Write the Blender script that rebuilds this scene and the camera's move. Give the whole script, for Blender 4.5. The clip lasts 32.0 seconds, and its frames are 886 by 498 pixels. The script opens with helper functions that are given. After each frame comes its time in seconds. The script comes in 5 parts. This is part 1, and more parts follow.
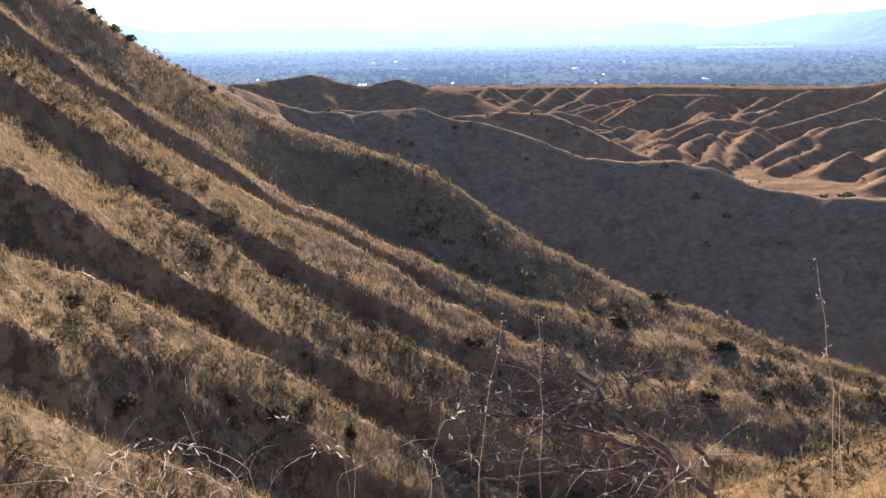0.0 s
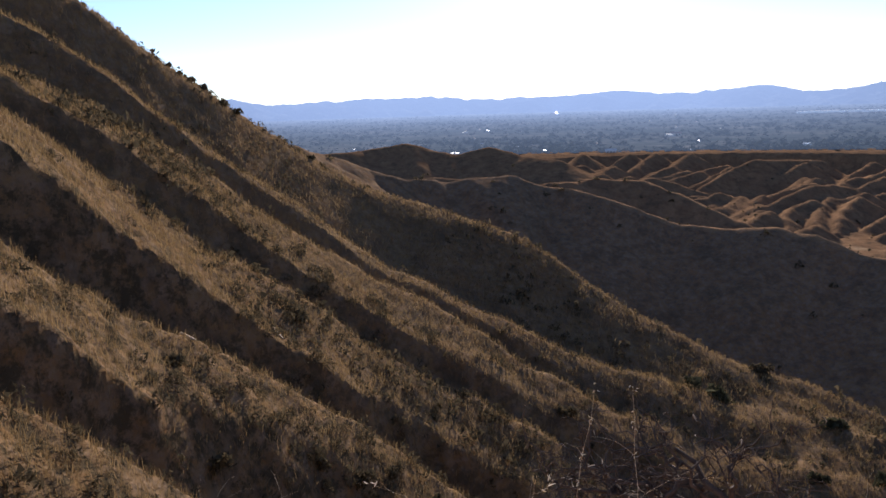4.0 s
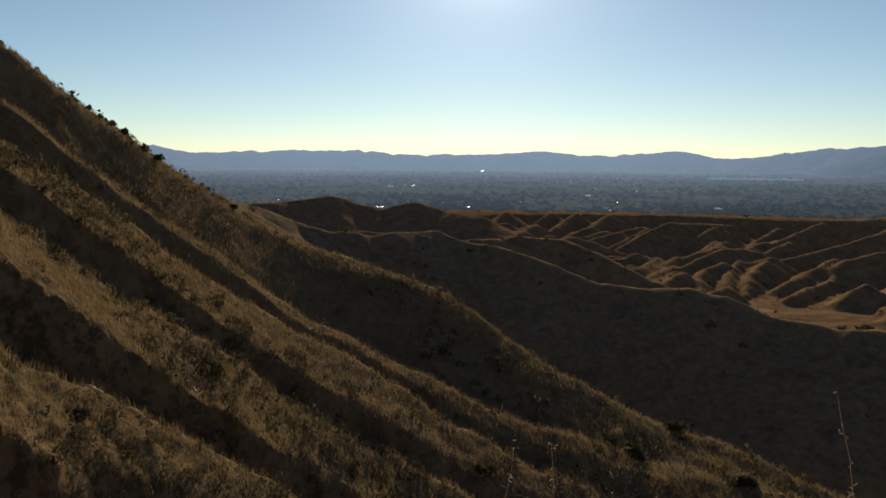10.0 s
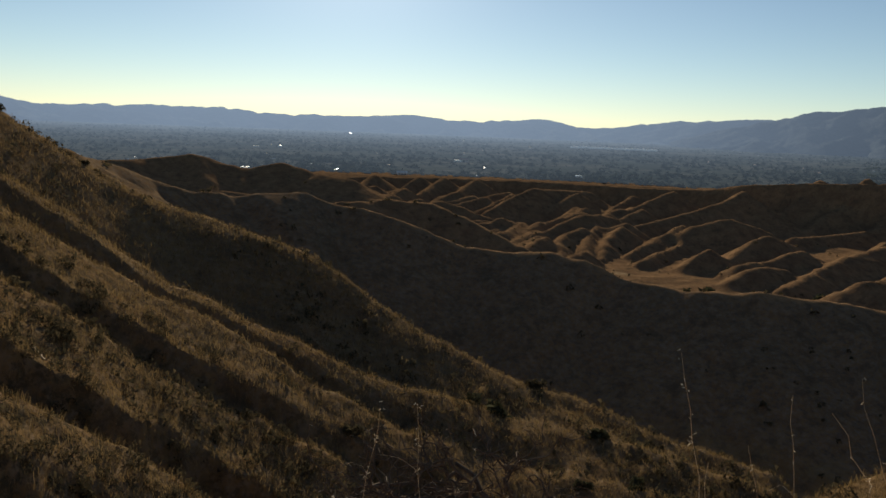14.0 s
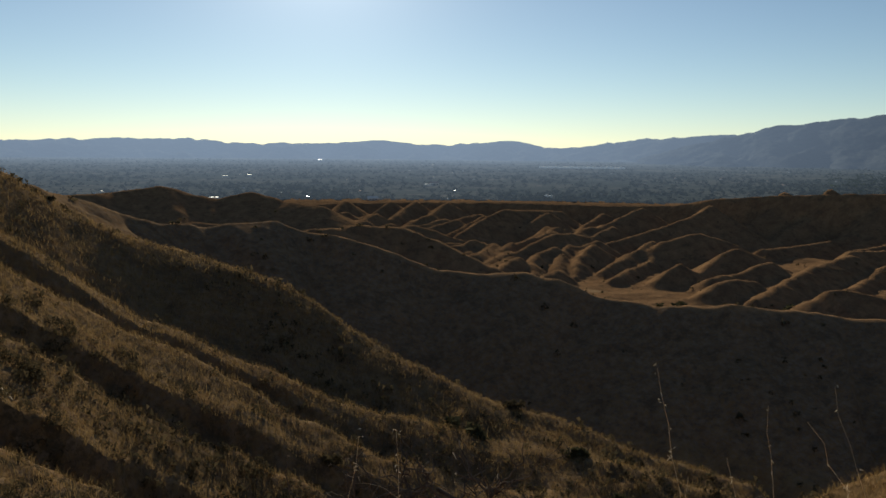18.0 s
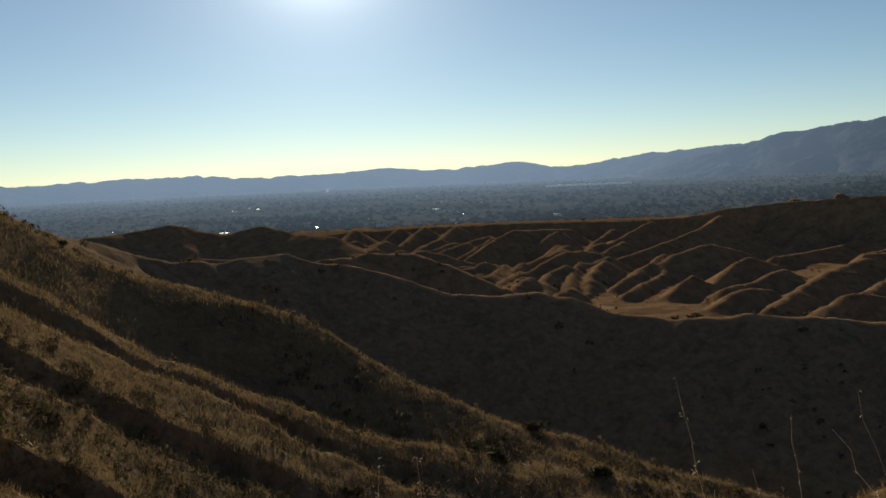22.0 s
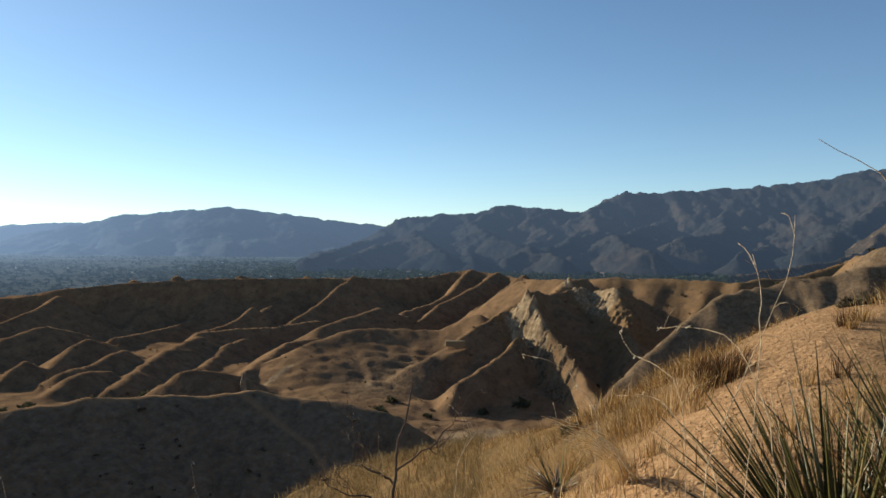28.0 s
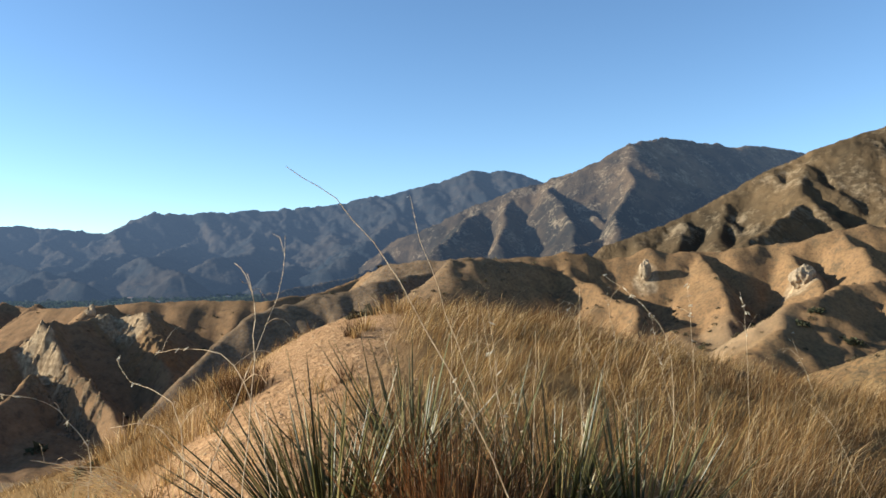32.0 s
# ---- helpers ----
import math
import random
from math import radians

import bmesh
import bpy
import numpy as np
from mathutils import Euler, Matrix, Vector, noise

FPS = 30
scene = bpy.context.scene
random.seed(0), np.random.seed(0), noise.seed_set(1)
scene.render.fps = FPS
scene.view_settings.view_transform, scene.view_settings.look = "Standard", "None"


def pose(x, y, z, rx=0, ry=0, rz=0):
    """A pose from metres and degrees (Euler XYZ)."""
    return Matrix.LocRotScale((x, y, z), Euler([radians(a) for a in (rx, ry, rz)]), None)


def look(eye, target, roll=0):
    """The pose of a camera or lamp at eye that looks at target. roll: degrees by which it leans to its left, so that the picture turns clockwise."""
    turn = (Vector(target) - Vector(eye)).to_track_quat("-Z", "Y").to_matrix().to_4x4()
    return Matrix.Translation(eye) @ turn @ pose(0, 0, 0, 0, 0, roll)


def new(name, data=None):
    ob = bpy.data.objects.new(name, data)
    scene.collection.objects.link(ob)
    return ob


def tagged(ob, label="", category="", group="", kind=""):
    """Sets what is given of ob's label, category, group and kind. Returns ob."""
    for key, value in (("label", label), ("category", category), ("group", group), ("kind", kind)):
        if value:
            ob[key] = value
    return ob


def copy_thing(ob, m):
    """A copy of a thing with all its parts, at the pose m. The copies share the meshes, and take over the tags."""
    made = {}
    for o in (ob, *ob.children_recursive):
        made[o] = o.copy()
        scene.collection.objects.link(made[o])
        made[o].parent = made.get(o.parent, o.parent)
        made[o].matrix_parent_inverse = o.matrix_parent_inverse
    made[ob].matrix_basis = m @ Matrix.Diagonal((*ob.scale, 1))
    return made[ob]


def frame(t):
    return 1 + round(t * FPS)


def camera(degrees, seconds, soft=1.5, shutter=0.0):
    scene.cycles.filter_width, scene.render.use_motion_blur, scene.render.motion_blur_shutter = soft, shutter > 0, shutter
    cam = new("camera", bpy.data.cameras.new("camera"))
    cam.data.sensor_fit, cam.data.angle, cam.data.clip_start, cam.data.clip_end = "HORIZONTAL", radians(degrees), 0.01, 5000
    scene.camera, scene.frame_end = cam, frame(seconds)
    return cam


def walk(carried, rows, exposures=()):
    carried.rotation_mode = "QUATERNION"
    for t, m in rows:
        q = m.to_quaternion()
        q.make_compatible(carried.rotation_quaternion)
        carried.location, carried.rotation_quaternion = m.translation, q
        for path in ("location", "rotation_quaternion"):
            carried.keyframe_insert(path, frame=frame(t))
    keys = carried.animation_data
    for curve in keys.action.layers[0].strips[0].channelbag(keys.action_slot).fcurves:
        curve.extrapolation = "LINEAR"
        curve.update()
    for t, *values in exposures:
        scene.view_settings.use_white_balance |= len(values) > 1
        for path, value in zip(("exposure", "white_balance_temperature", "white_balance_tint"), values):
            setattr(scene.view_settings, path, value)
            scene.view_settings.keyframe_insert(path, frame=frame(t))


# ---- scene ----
# The walk: a viewer stands on a knoll and turns from the ravine to the mountains.
cam = camera(58.5, 32.0, soft=1.6)
walk(cam, [
    (0.0, pose(0, 0, 80, 74.75, 0.86, -0.01)),
    (0.5, pose(0, 0, 80, 75.57, 0.98, 1.89)),
    (1.0, pose(0, 0, 80, 74.77, 0.69, 3.06)),
    (1.5, pose(0, 0, 80, 74.47, 0.73, 3.74)),
    (2.0, pose(0, 0, 80, 75.40, 0.53, 4.75)),
    (2.5, pose(0, 0, 80, 78.55, 1.69, 5.47)),
    (3.0, pose(0, 0, 80, 79.05, 2.19, 7.60)),
    (3.5, pose(0, 0, 80, 78.53, 1.65, 7.17)),
    (4.0, pose(0, 0, 80, 79.69, 1.78, 6.51)),
    (4.5, pose(0, 0, 80, 82.42, 2.35, 6.21)),
    (6.5, pose(0, 0, 80, 84.73, 1.04, 5.65)),
    (7.0, pose(0, 0, 80, 84.44, 1.14, 4.90)),
    (7.5, pose(0, 0, 80, 85.13, 1.32, 4.00)),
    (8.0, pose(0, 0, 80, 85.98, 1.52, 3.65)),
    (8.5, pose(0, 0, 80, 85.45, 1.07, 2.95)),
    (9.0, pose(0, 0, 80, 84.76, 0.62, 1.55)),
    (9.5, pose(0, 0, 80, 84.43, 0.67, 2.25)),
    (10.0, pose(0, 0, 80, 83.55, -0.39, 1.24)),
    (10.5, pose(0, 0, 80, 82.91, -1.43, -0.68)),
    (11.0, pose(0, 0, 80, 82.96, -0.64, -1.42)),
    (11.5, pose(0, 0, 80, 83.03, -0.27, -2.94)),
    (12.0, pose(0, 0, 80, 82.81, -0.99, -3.74)),
    (12.5, pose(0, 0, 80, 82.03, -1.93, -4.97)),
    (13.0, pose(0, 0, 80, 82.33, -2.27, -6.67)),
    (13.5, pose(0, 0, 80, 81.82, -2.12, -7.71)),
    (14.0, pose(0, 0, 80, 81.09, -2.23, -8.11)),
    (14.5, pose(0, 0, 80, 81.15, -2.15, -8.46)),
    (16.5, pose(0, 0, 80, 82.68, -1.13, -10.44)),
    (17.0, pose(0, 0, 80, 82.35, -1.14, -9.77)),
    (17.5, pose(0, 0, 80, 82.37, -1.14, -10.11)),
    (18.0, pose(0, 0, 80, 82.84, -0.52, -10.32)),
    (18.5, pose(0, 0, 80, 82.75, -0.26, -10.21)),
    (19.0, pose(0, 0, 80, 82.82, -0.18, -9.91)),
    (19.5, pose(0, 0, 80, 82.27, -0.16, -9.52)),
    (20.0, pose(0, 0, 80, 80.75, -0.20, -9.74)),
    (20.5, pose(0, 0, 80, 81.89, -0.00, -9.98)),
    (21.0, pose(0, 0, 80, 82.48, 0.35, -10.87)),
    (21.5, pose(0, 0, 80, 82.78, 1.17, -11.20)),
    (22.0, pose(0, 0, 80, 84.60, 2.52, -9.88)),
    (22.5, pose(0, 0, 80, 85.87, 2.10, -9.74)),
    (23.0, pose(0, 0, 80, 86.98, 1.33, -11.71)),
    (23.5, pose(0, 0, 80, 87.57, 0.50, -15.61)),
    (24.0, pose(0, 0, 80, 86.93, -0.38, -20.19)),
    (24.5, pose(0, 0, 80, 88.56, -0.16, -23.64)),
    (25.0, pose(0, 0, 80, 89.53, -0.92, -28.99)),
    (25.5, pose(0, 0, 80, 90.10, -1.02, -35.68)),
    (27.5, pose(0, 0, 80, 90.75, 0.11, -50.42)),
    (28.0, pose(0, 0, 80, 89.71, -0.73, -54.99)),
    (28.5, pose(0.003, -0.012, 80, 89.50, -0.51, -57.94)),
    (29.0, pose(0.006, -0.024, 80, 88.31, -1.86, -60.68)),
    (29.5, pose(0.011, -0.044, 80, 88.50, -1.50, -63.77)),
    (30.0, pose(0.018, -0.073, 80, 89.44, -1.60, -69.44)),
    (30.5, pose(0.023, -0.092, 80, 90.89, -1.73, -77.02)),
    (31.0, pose(0.026, -0.107, 80, 91.17, -2.02, -80.75)),
    (31.5, pose(0.029, -0.116, 80, 91.04, -0.66, -84.32)),
    (32.0, pose(0.034, -0.136, 80, 91.25, 0.75, -87.99)),
], exposures=[
    (0.0, 2.45, 5400, 18), (1.2, 2.4, 5400, 18), (2.0, 2.5, 5350, 23), (2.6, 1.75, 5400, 23), (4.2, 1.05, 5750, 20), (5.2, 0.32, 6350, 5), (14.0, 0.22, 6600, 6), (21.0, 0.22, 6500, 4),
    (25.0, -0.04, 6400, 3), (26.5, 0.38, 6100, 3), (28.0, 0.9, 5850, 3), (32.0, 1.5, 5500, 3),
])

# ---- light ----
SUN_AZ, SUN_EL = 1.7, 17.8
world = bpy.data.worlds.new("sky")
scene.world = world
world.use_nodes = True
wn = world.node_tree
sky = wn.nodes.new("ShaderNodeTexSky")
sky.sky_type = 'NISHITA'
sky.sun_disc = False
sky.sun_elevation = radians(SUN_EL)
sky.sun_rotation = radians(SUN_AZ)
sky.altitude = 2600
sky.air_density, sky.dust_density, sky.ozone_density = 1.0, 0.16, 1.1
wn.nodes["Background"].inputs[1].default_value = 0.066
# the sun's aureole in the thin haze
bearing = wn.nodes.new("ShaderNodeTexCoord")
toward = wn.nodes.new("ShaderNodeVectorMath")
toward.operation = 'DOT_PRODUCT'
toward.inputs[1].default_value = (math.sin(radians(SUN_AZ)) * math.cos(radians(SUN_EL)), math.cos(radians(SUN_AZ)) * math.cos(radians(SUN_EL)), math.sin(radians(SUN_EL)))
wn.links.new(bearing.outputs["Generated"], toward.inputs[0])
glows = []
for sharp, gain in ((10, 1.5), (90, 4.5), (420, 20.0)):
    p = wn.nodes.new("ShaderNodeMath")
    p.operation, p.use_clamp = 'POWER', True
    wn.links.new(toward.outputs["Value"], p.inputs[0])
    p.inputs[1].default_value = sharp
    q = wn.nodes.new("ShaderNodeVectorMath")
    q.operation = 'SCALE'
    q.inputs[0].default_value = (gain, gain * 0.97, gain * 0.9)
    wn.links.new(p.outputs[0], q.inputs["Scale"])
    glows.append(q.outputs[0])
total = sky.outputs[0]
for gl in glows:
    add = wn.nodes.new("ShaderNodeVectorMath")
    wn.links.new(total, add.inputs[0])
    wn.links.new(gl, add.inputs[1])
    total = add.outputs[0]
wn.links.new(total, wn.nodes["Background"].inputs[0])
sun = new("sun", bpy.data.lights.new("sun", 'SUN'))
sun.data.energy, sun.data.angle, sun.data.color = 4.0, radians(0.53), (1.0, 0.86, 0.66)
a, e = radians(SUN_AZ), radians(SUN_EL)
sun.matrix_world = look((0, 0, 500), (-400 * math.sin(a) * math.cos(e), -400 * math.cos(a) * math.cos(e), 500 - 400 * math.sin(e)))


# ---- materials ----
def material(name, rough=0.9, gloss=0.0):
    m = bpy.data.materials.new(name)
    m.use_nodes = True
    nt = m.node_tree
    b = nt.nodes["Principled BSDF"]
    b.inputs["Roughness"].default_value = rough
    b.inputs["Specular IOR Level"].default_value = gloss
    return m, nt, b


def ramp(nt, fac, stops):
    r = nt.nodes.new("ShaderNodeValToRGB")
    els = r.color_ramp.elements
    while len(els) < len(stops):
        els.new(0.5)
    for el, (p, c) in zip(els, stops):
        el.position, el.color = p, (*c, 1)
    nt.links.new(fac, r.inputs[0])
    return r.outputs[0]


def tex_noise(nt, scale, detail=6, rough=0.6, vec=None):
    n = nt.nodes.new("ShaderNodeTexNoise")
    n.inputs["Scale"].default_value, n.inputs["Detail"].default_value, n.inputs["Roughness"].default_value = scale, detail, rough
    if vec is None:
        vec = nt.nodes.new("ShaderNodeNewGeometry").outputs["Position"]
    nt.links.new(vec, n.inputs["Vector"])
    return n.outputs["Fac"]


def mix(nt, fac, c1, c2, mode='MIX'):
    m = nt.nodes.new("ShaderNodeMix")
    m.data_type, m.blend_type = 'RGBA', mode
    for sock, v in ((m.inputs[0], fac), (m.inputs[6], c1), (m.inputs[7], c2)):
        if isinstance(v, (int, float)):
            sock.default_value = v
        elif isinstance(v, tuple):
            sock.default_value = (*v, 1)
        else:
            nt.links.new(v, sock)
    return m.outputs[2]


def math_node(nt, op, a, b=0.0, clamp=False):
    m = nt.nodes.new("ShaderNodeMath")
    m.operation, m.use_clamp = op, clamp
    for sock, v in ((m.inputs[0], a), (m.inputs[1], b)):
        if isinstance(v, (int, float)):
            sock.default_value = v
        else:
            nt.links.new(v, sock)
    return m.outputs[0]


def attribute(nt, name):
    n = nt.nodes.new("ShaderNodeAttribute")
    n.attribute_name = name
    return n.outputs["Fac"]


def bump(nt, bsdf, height, strength, distance):
    b = nt.nodes.new("ShaderNodeBump")
    b.inputs["Strength"].default_value, b.inputs["Distance"].default_value = strength, distance
    nt.links.new(height, b.inputs["Height"])
    nt.links.new(b.outputs[0], bsdf.inputs["Normal"])


def hill_material():
    """Dry grass over tan soil, darker scrub patches (some toned in for shade), banded sandstone where the 'bare'
    attribute says so.
    """
    m, nt, b = material("dry_hill", 0.95)
    big, mid, fine, grit = tex_noise(nt, 0.02, 5), tex_noise(nt, 0.12, 6, 0.65), tex_noise(nt, 1.1, 6, 0.7), tex_noise(nt, 14, 5, 0.7)
    grass = ramp(nt, big, [(0.35, (0.175, 0.105, 0.042)), (0.65, (0.265, 0.165, 0.068))])
    grass = mix(nt, ramp(nt, mid, [(0.42, (0, 0, 0)), (0.62, (1, 1, 1))]), grass, (0.205, 0.112, 0.041))
    red = ramp(nt, mid, [(0.35, (0.170, 0.094, 0.048)), (0.65, (0.295, 0.168, 0.082))])
    grass = mix(nt, attribute(nt, "red_soil"), grass, red)
    scrub = ramp(nt, fine, [(0.36, (0.15, 0.15, 0.15)), (0.60, (1, 1, 1))])
    scrub = math_node(nt, 'MULTIPLY', scrub, attribute(nt, "scrub"))
    col = mix(nt, scrub, grass, ramp(nt, tex_noise(nt, 0.5, 6, 0.7), [(0.4, (0.13, 0.096, 0.068)), (0.62, (0.235, 0.17, 0.113))]))
    brush = ramp(nt, tex_noise(nt, 0.22, 8, 0.72), [(0.50, (0, 0, 0)), (0.66, (0.75, 0.75, 0.75))])
    col = mix(nt, brush, col, (0.095, 0.068, 0.043))
    tufts = ramp(nt, tex_noise(nt, 0.75, 8, 0.75), [(0.47, (0, 0, 0)), (0.57, (0.9, 0.9, 0.9))])
    col = mix(nt, math_node(nt, 'MULTIPLY', tufts, attribute(nt, "tufted")), col, (0.062, 0.05, 0.03))
    # sandstone in level beds, thick and thin
    sep = nt.nodes.new("ShaderNodeSeparateXYZ")
    nt.links.new(nt.nodes.new("ShaderNodeNewGeometry").outputs["Position"], sep.inputs[0])
    comb = nt.nodes.new("ShaderNodeCombineXYZ")
    nt.links.new(math_node(nt, 'ADD', math_node(nt, 'MULTIPLY', sep.outputs[2], 0.8), math_node(nt, 'MULTIPLY', mid, 1.6)), comb.inputs[2])
    beds = tex_noise(nt, 0.9, 3, 0.6, comb.outputs[0])
    rills = nt.nodes.new("ShaderNodeMapping")
    rills.inputs["Scale"].default_value = (1.0, 1.0, 0.22)
    nt.links.new(nt.nodes.new("ShaderNodeNewGeometry").outputs["Position"], rills.inputs["Vector"])
    worn = tex_noise(nt, 0.5, 9, 0.72, rills.outputs[0])
    face = math_node(nt, 'ADD', math_node(nt, 'MULTIPLY', beds, 0.22), math_node(nt, 'MULTIPLY', worn, 0.78))
    rock = ramp(nt, face, [(0.36, (0.12, 0.08, 0.046)), (0.50, (0.265, 0.185, 0.108)), (0.66, (0.47, 0.35, 0.21))])
    bare = math_node(nt, 'ADD', attribute(nt, "bare"), math_node(nt, 'MULTIPLY', math_node(nt, 'SUBTRACT', mid, 0.5), 0.9))
    bare = ramp(nt, bare, [(0.35, (0, 0, 0)), (0.6, (1, 1, 1))])
    col = mix(nt, bare, col, rock)
    soil = ramp(nt, math_node(nt, 'ADD', math_node(nt, 'MULTIPLY', grit, 0.55), math_node(nt, 'MULTIPLY', tex_noise(nt, 60, 3, 0.7), 0.45)), [(0.38, (0.17, 0.09, 0.043)), (0.52, (0.37, 0.215, 0.105)), (0.64, (0.55, 0.36, 0.195))])
    soil = mix(nt, ramp(nt, tex_noise(nt, 2.6, 5, 0.7), [(0.5, (0, 0, 0)), (0.66, (0.6, 0.6, 0.6))]), soil, (0.25, 0.145, 0.072))
    col = mix(nt, attribute(nt, "trail_and_lit_crest"), col, soil)
    col = mix(nt, attribute(nt, "gravel"), col, ramp(nt, mid, [(0.4, (0.24, 0.165, 0.095)), (0.6, (0.31, 0.22, 0.13))]))
    nt.links.new(col, b.inputs["Base Color"])
    h = math_node(nt, 'ADD', math_node(nt, 'MULTIPLY', fine, 0.6), math_node(nt, 'MULTIPLY', grit, 0.11))
    bump(nt, b, h, 0.7, 0.5)
    return m


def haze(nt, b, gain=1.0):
    """Aerial haze painted as emission on distant surfaces: stronger the farther they lie and the nearer to the sun's
    bearing.
    """
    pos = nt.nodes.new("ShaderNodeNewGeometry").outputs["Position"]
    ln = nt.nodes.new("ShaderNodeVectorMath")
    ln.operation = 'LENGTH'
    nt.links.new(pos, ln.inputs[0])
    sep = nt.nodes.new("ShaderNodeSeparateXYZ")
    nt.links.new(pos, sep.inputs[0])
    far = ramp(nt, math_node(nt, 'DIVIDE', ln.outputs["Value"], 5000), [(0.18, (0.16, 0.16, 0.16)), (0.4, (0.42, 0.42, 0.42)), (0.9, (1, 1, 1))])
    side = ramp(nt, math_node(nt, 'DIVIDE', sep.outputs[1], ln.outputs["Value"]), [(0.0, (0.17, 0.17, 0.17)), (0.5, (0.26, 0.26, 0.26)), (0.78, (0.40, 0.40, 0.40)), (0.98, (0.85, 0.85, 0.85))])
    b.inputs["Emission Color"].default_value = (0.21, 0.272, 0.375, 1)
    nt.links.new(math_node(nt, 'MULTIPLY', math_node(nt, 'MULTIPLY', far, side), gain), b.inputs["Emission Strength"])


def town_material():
    """Valley floor: tree-filled suburbs with streets and lots, with haze painted on as emission."""
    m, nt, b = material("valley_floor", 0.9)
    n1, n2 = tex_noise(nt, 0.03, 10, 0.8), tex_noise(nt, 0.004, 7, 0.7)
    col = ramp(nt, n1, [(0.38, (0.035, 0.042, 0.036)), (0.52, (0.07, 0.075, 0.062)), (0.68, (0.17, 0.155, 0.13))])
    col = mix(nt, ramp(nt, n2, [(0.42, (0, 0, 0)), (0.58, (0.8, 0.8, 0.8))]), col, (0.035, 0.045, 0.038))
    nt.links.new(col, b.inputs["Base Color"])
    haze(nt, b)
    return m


def mountain_material(name, dark, light, rocky, painted_haze=0.0):
    m, nt, b = material(name, 0.95)
    n1, n2, n3 = tex_noise(nt, 0.004, 6, 0.65), tex_noise(nt, 0.03, 8, 0.7), tex_noise(nt, 0.15, 5, 0.7)
    col = ramp(nt, n1, [(0.38, dark), (0.66, light)])
    col = mix(nt, ramp(nt, n2, [(0.48, (0, 0, 0)), (0.64, (0.85, 0.85, 0.85))]), col, dark)
    if rocky:
        crag = math_node(nt, 'ADD', math_node(nt, 'MULTIPLY', tex_noise(nt, 0.02, 8, 0.72), 0.6), math_node(nt, 'MULTIPLY', n3, 0.4))
        r = math_node(nt, 'MULTIPLY', ramp(nt, crag, [(0.52, (0, 0, 0)), (0.62, (1, 1, 1))]), rocky * 1.6)
        col = mix(nt, r, col, (0.36, 0.27, 0.17))
    nt.links.new(col, b.inputs["Base Color"])
    # haze in front of the range, painted as emission on its skin
    if painted_haze:
        haze(nt, b, painted_haze)
    bump(nt, b, math_node(nt, 'ADD', n2, math_node(nt, 'MULTIPLY', n3, 0.4)), 0.6, 12)
    return m


HILL, TOWN = hill_material(), town_material()
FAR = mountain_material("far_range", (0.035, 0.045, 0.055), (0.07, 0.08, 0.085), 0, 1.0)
FLANK = mountain_material("rocky_flank", (0.06, 0.044, 0.027), (0.18, 0.115, 0.057), 0.3)
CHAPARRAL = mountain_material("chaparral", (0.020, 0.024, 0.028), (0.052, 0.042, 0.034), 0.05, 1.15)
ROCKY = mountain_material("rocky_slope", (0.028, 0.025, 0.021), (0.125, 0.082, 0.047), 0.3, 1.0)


# ---- terrain ----
def fbm(x, y, octaves, seed=0, gain=0.5):
    """Value noise in [-1, 1]."""
    total, amp, norm = np.zeros_like(x), 1.0, 0.0
    for o in range(octaves):
        xi, yi = np.floor(x).astype(np.int64), np.floor(y).astype(np.int64)
        u, v = x - xi, y - yi
        u, v = u * u * (3 - 2 * u), v * v * (3 - 2 * v)

        def h(i, j):
            k = (i * 374761393 + j * 668265263 + (seed + o) * 1442695041) & 0x7fffffff
            k = ((k ^ (k >> 13)) * 1274126177) & 0x7fffffff
            return ((k ^ (k >> 16)) & 0xffff) / 32767.5 - 1
        total += amp * ((h(xi, yi) * (1 - u) + h(xi + 1, yi) * u) * (1 - v) + (h(xi, yi + 1) * (1 - u) + h(xi + 1, yi + 1) * u) * v)
        norm += amp
        amp *= gain
        x, y = x * 2.03 + 17.1, y * 2.03 - 9.7
    return total / norm


# A ridge: crest points (x, y, z), slope of its two flanks (left and right of its run), how far they stay steep,
# the rounding of the crest, the depth and spacing of the ribs on its flanks.
RIDGES = []


def ridge(pts, left=0.6, right=0.6, reach=60, crest=2.0, rib=0.0, gap=20.0):
    RIDGES.append((np.array(pts, float), left, right, reach, crest, rib, gap))


def nearest(x, y, pts):
    """Distance to a line of points, its height there, the run along it and the side."""
    d, z = np.full_like(x, 1e9), np.zeros_like(x)
    run, side = np.zeros_like(x), np.zeros_like(x)
    s0 = 0.0
    for p, q in zip(pts[:-1], pts[1:]):
        dx, dy = q[0] - p[0], q[1] - p[1]
        length = math.hypot(dx, dy)
        px, py = x - p[0], y - p[1]
        u = np.clip((px * dx + py * dy) / length ** 2, 0, 1)
        ex, ey = px - u * dx, py - u * dy
        e = np.hypot(ex, ey)
        new_best = e < d
        d = np.where(new_best, e, d)
        z = np.where(new_best, p[2] + u * (q[2] - p[2]), z)
        run = np.where(new_best, s0 + u * length, run)
        side = np.where(new_best, dx * ey - dy * ex, side)
        s0 += length
    return d, z, run, np.sign(side)


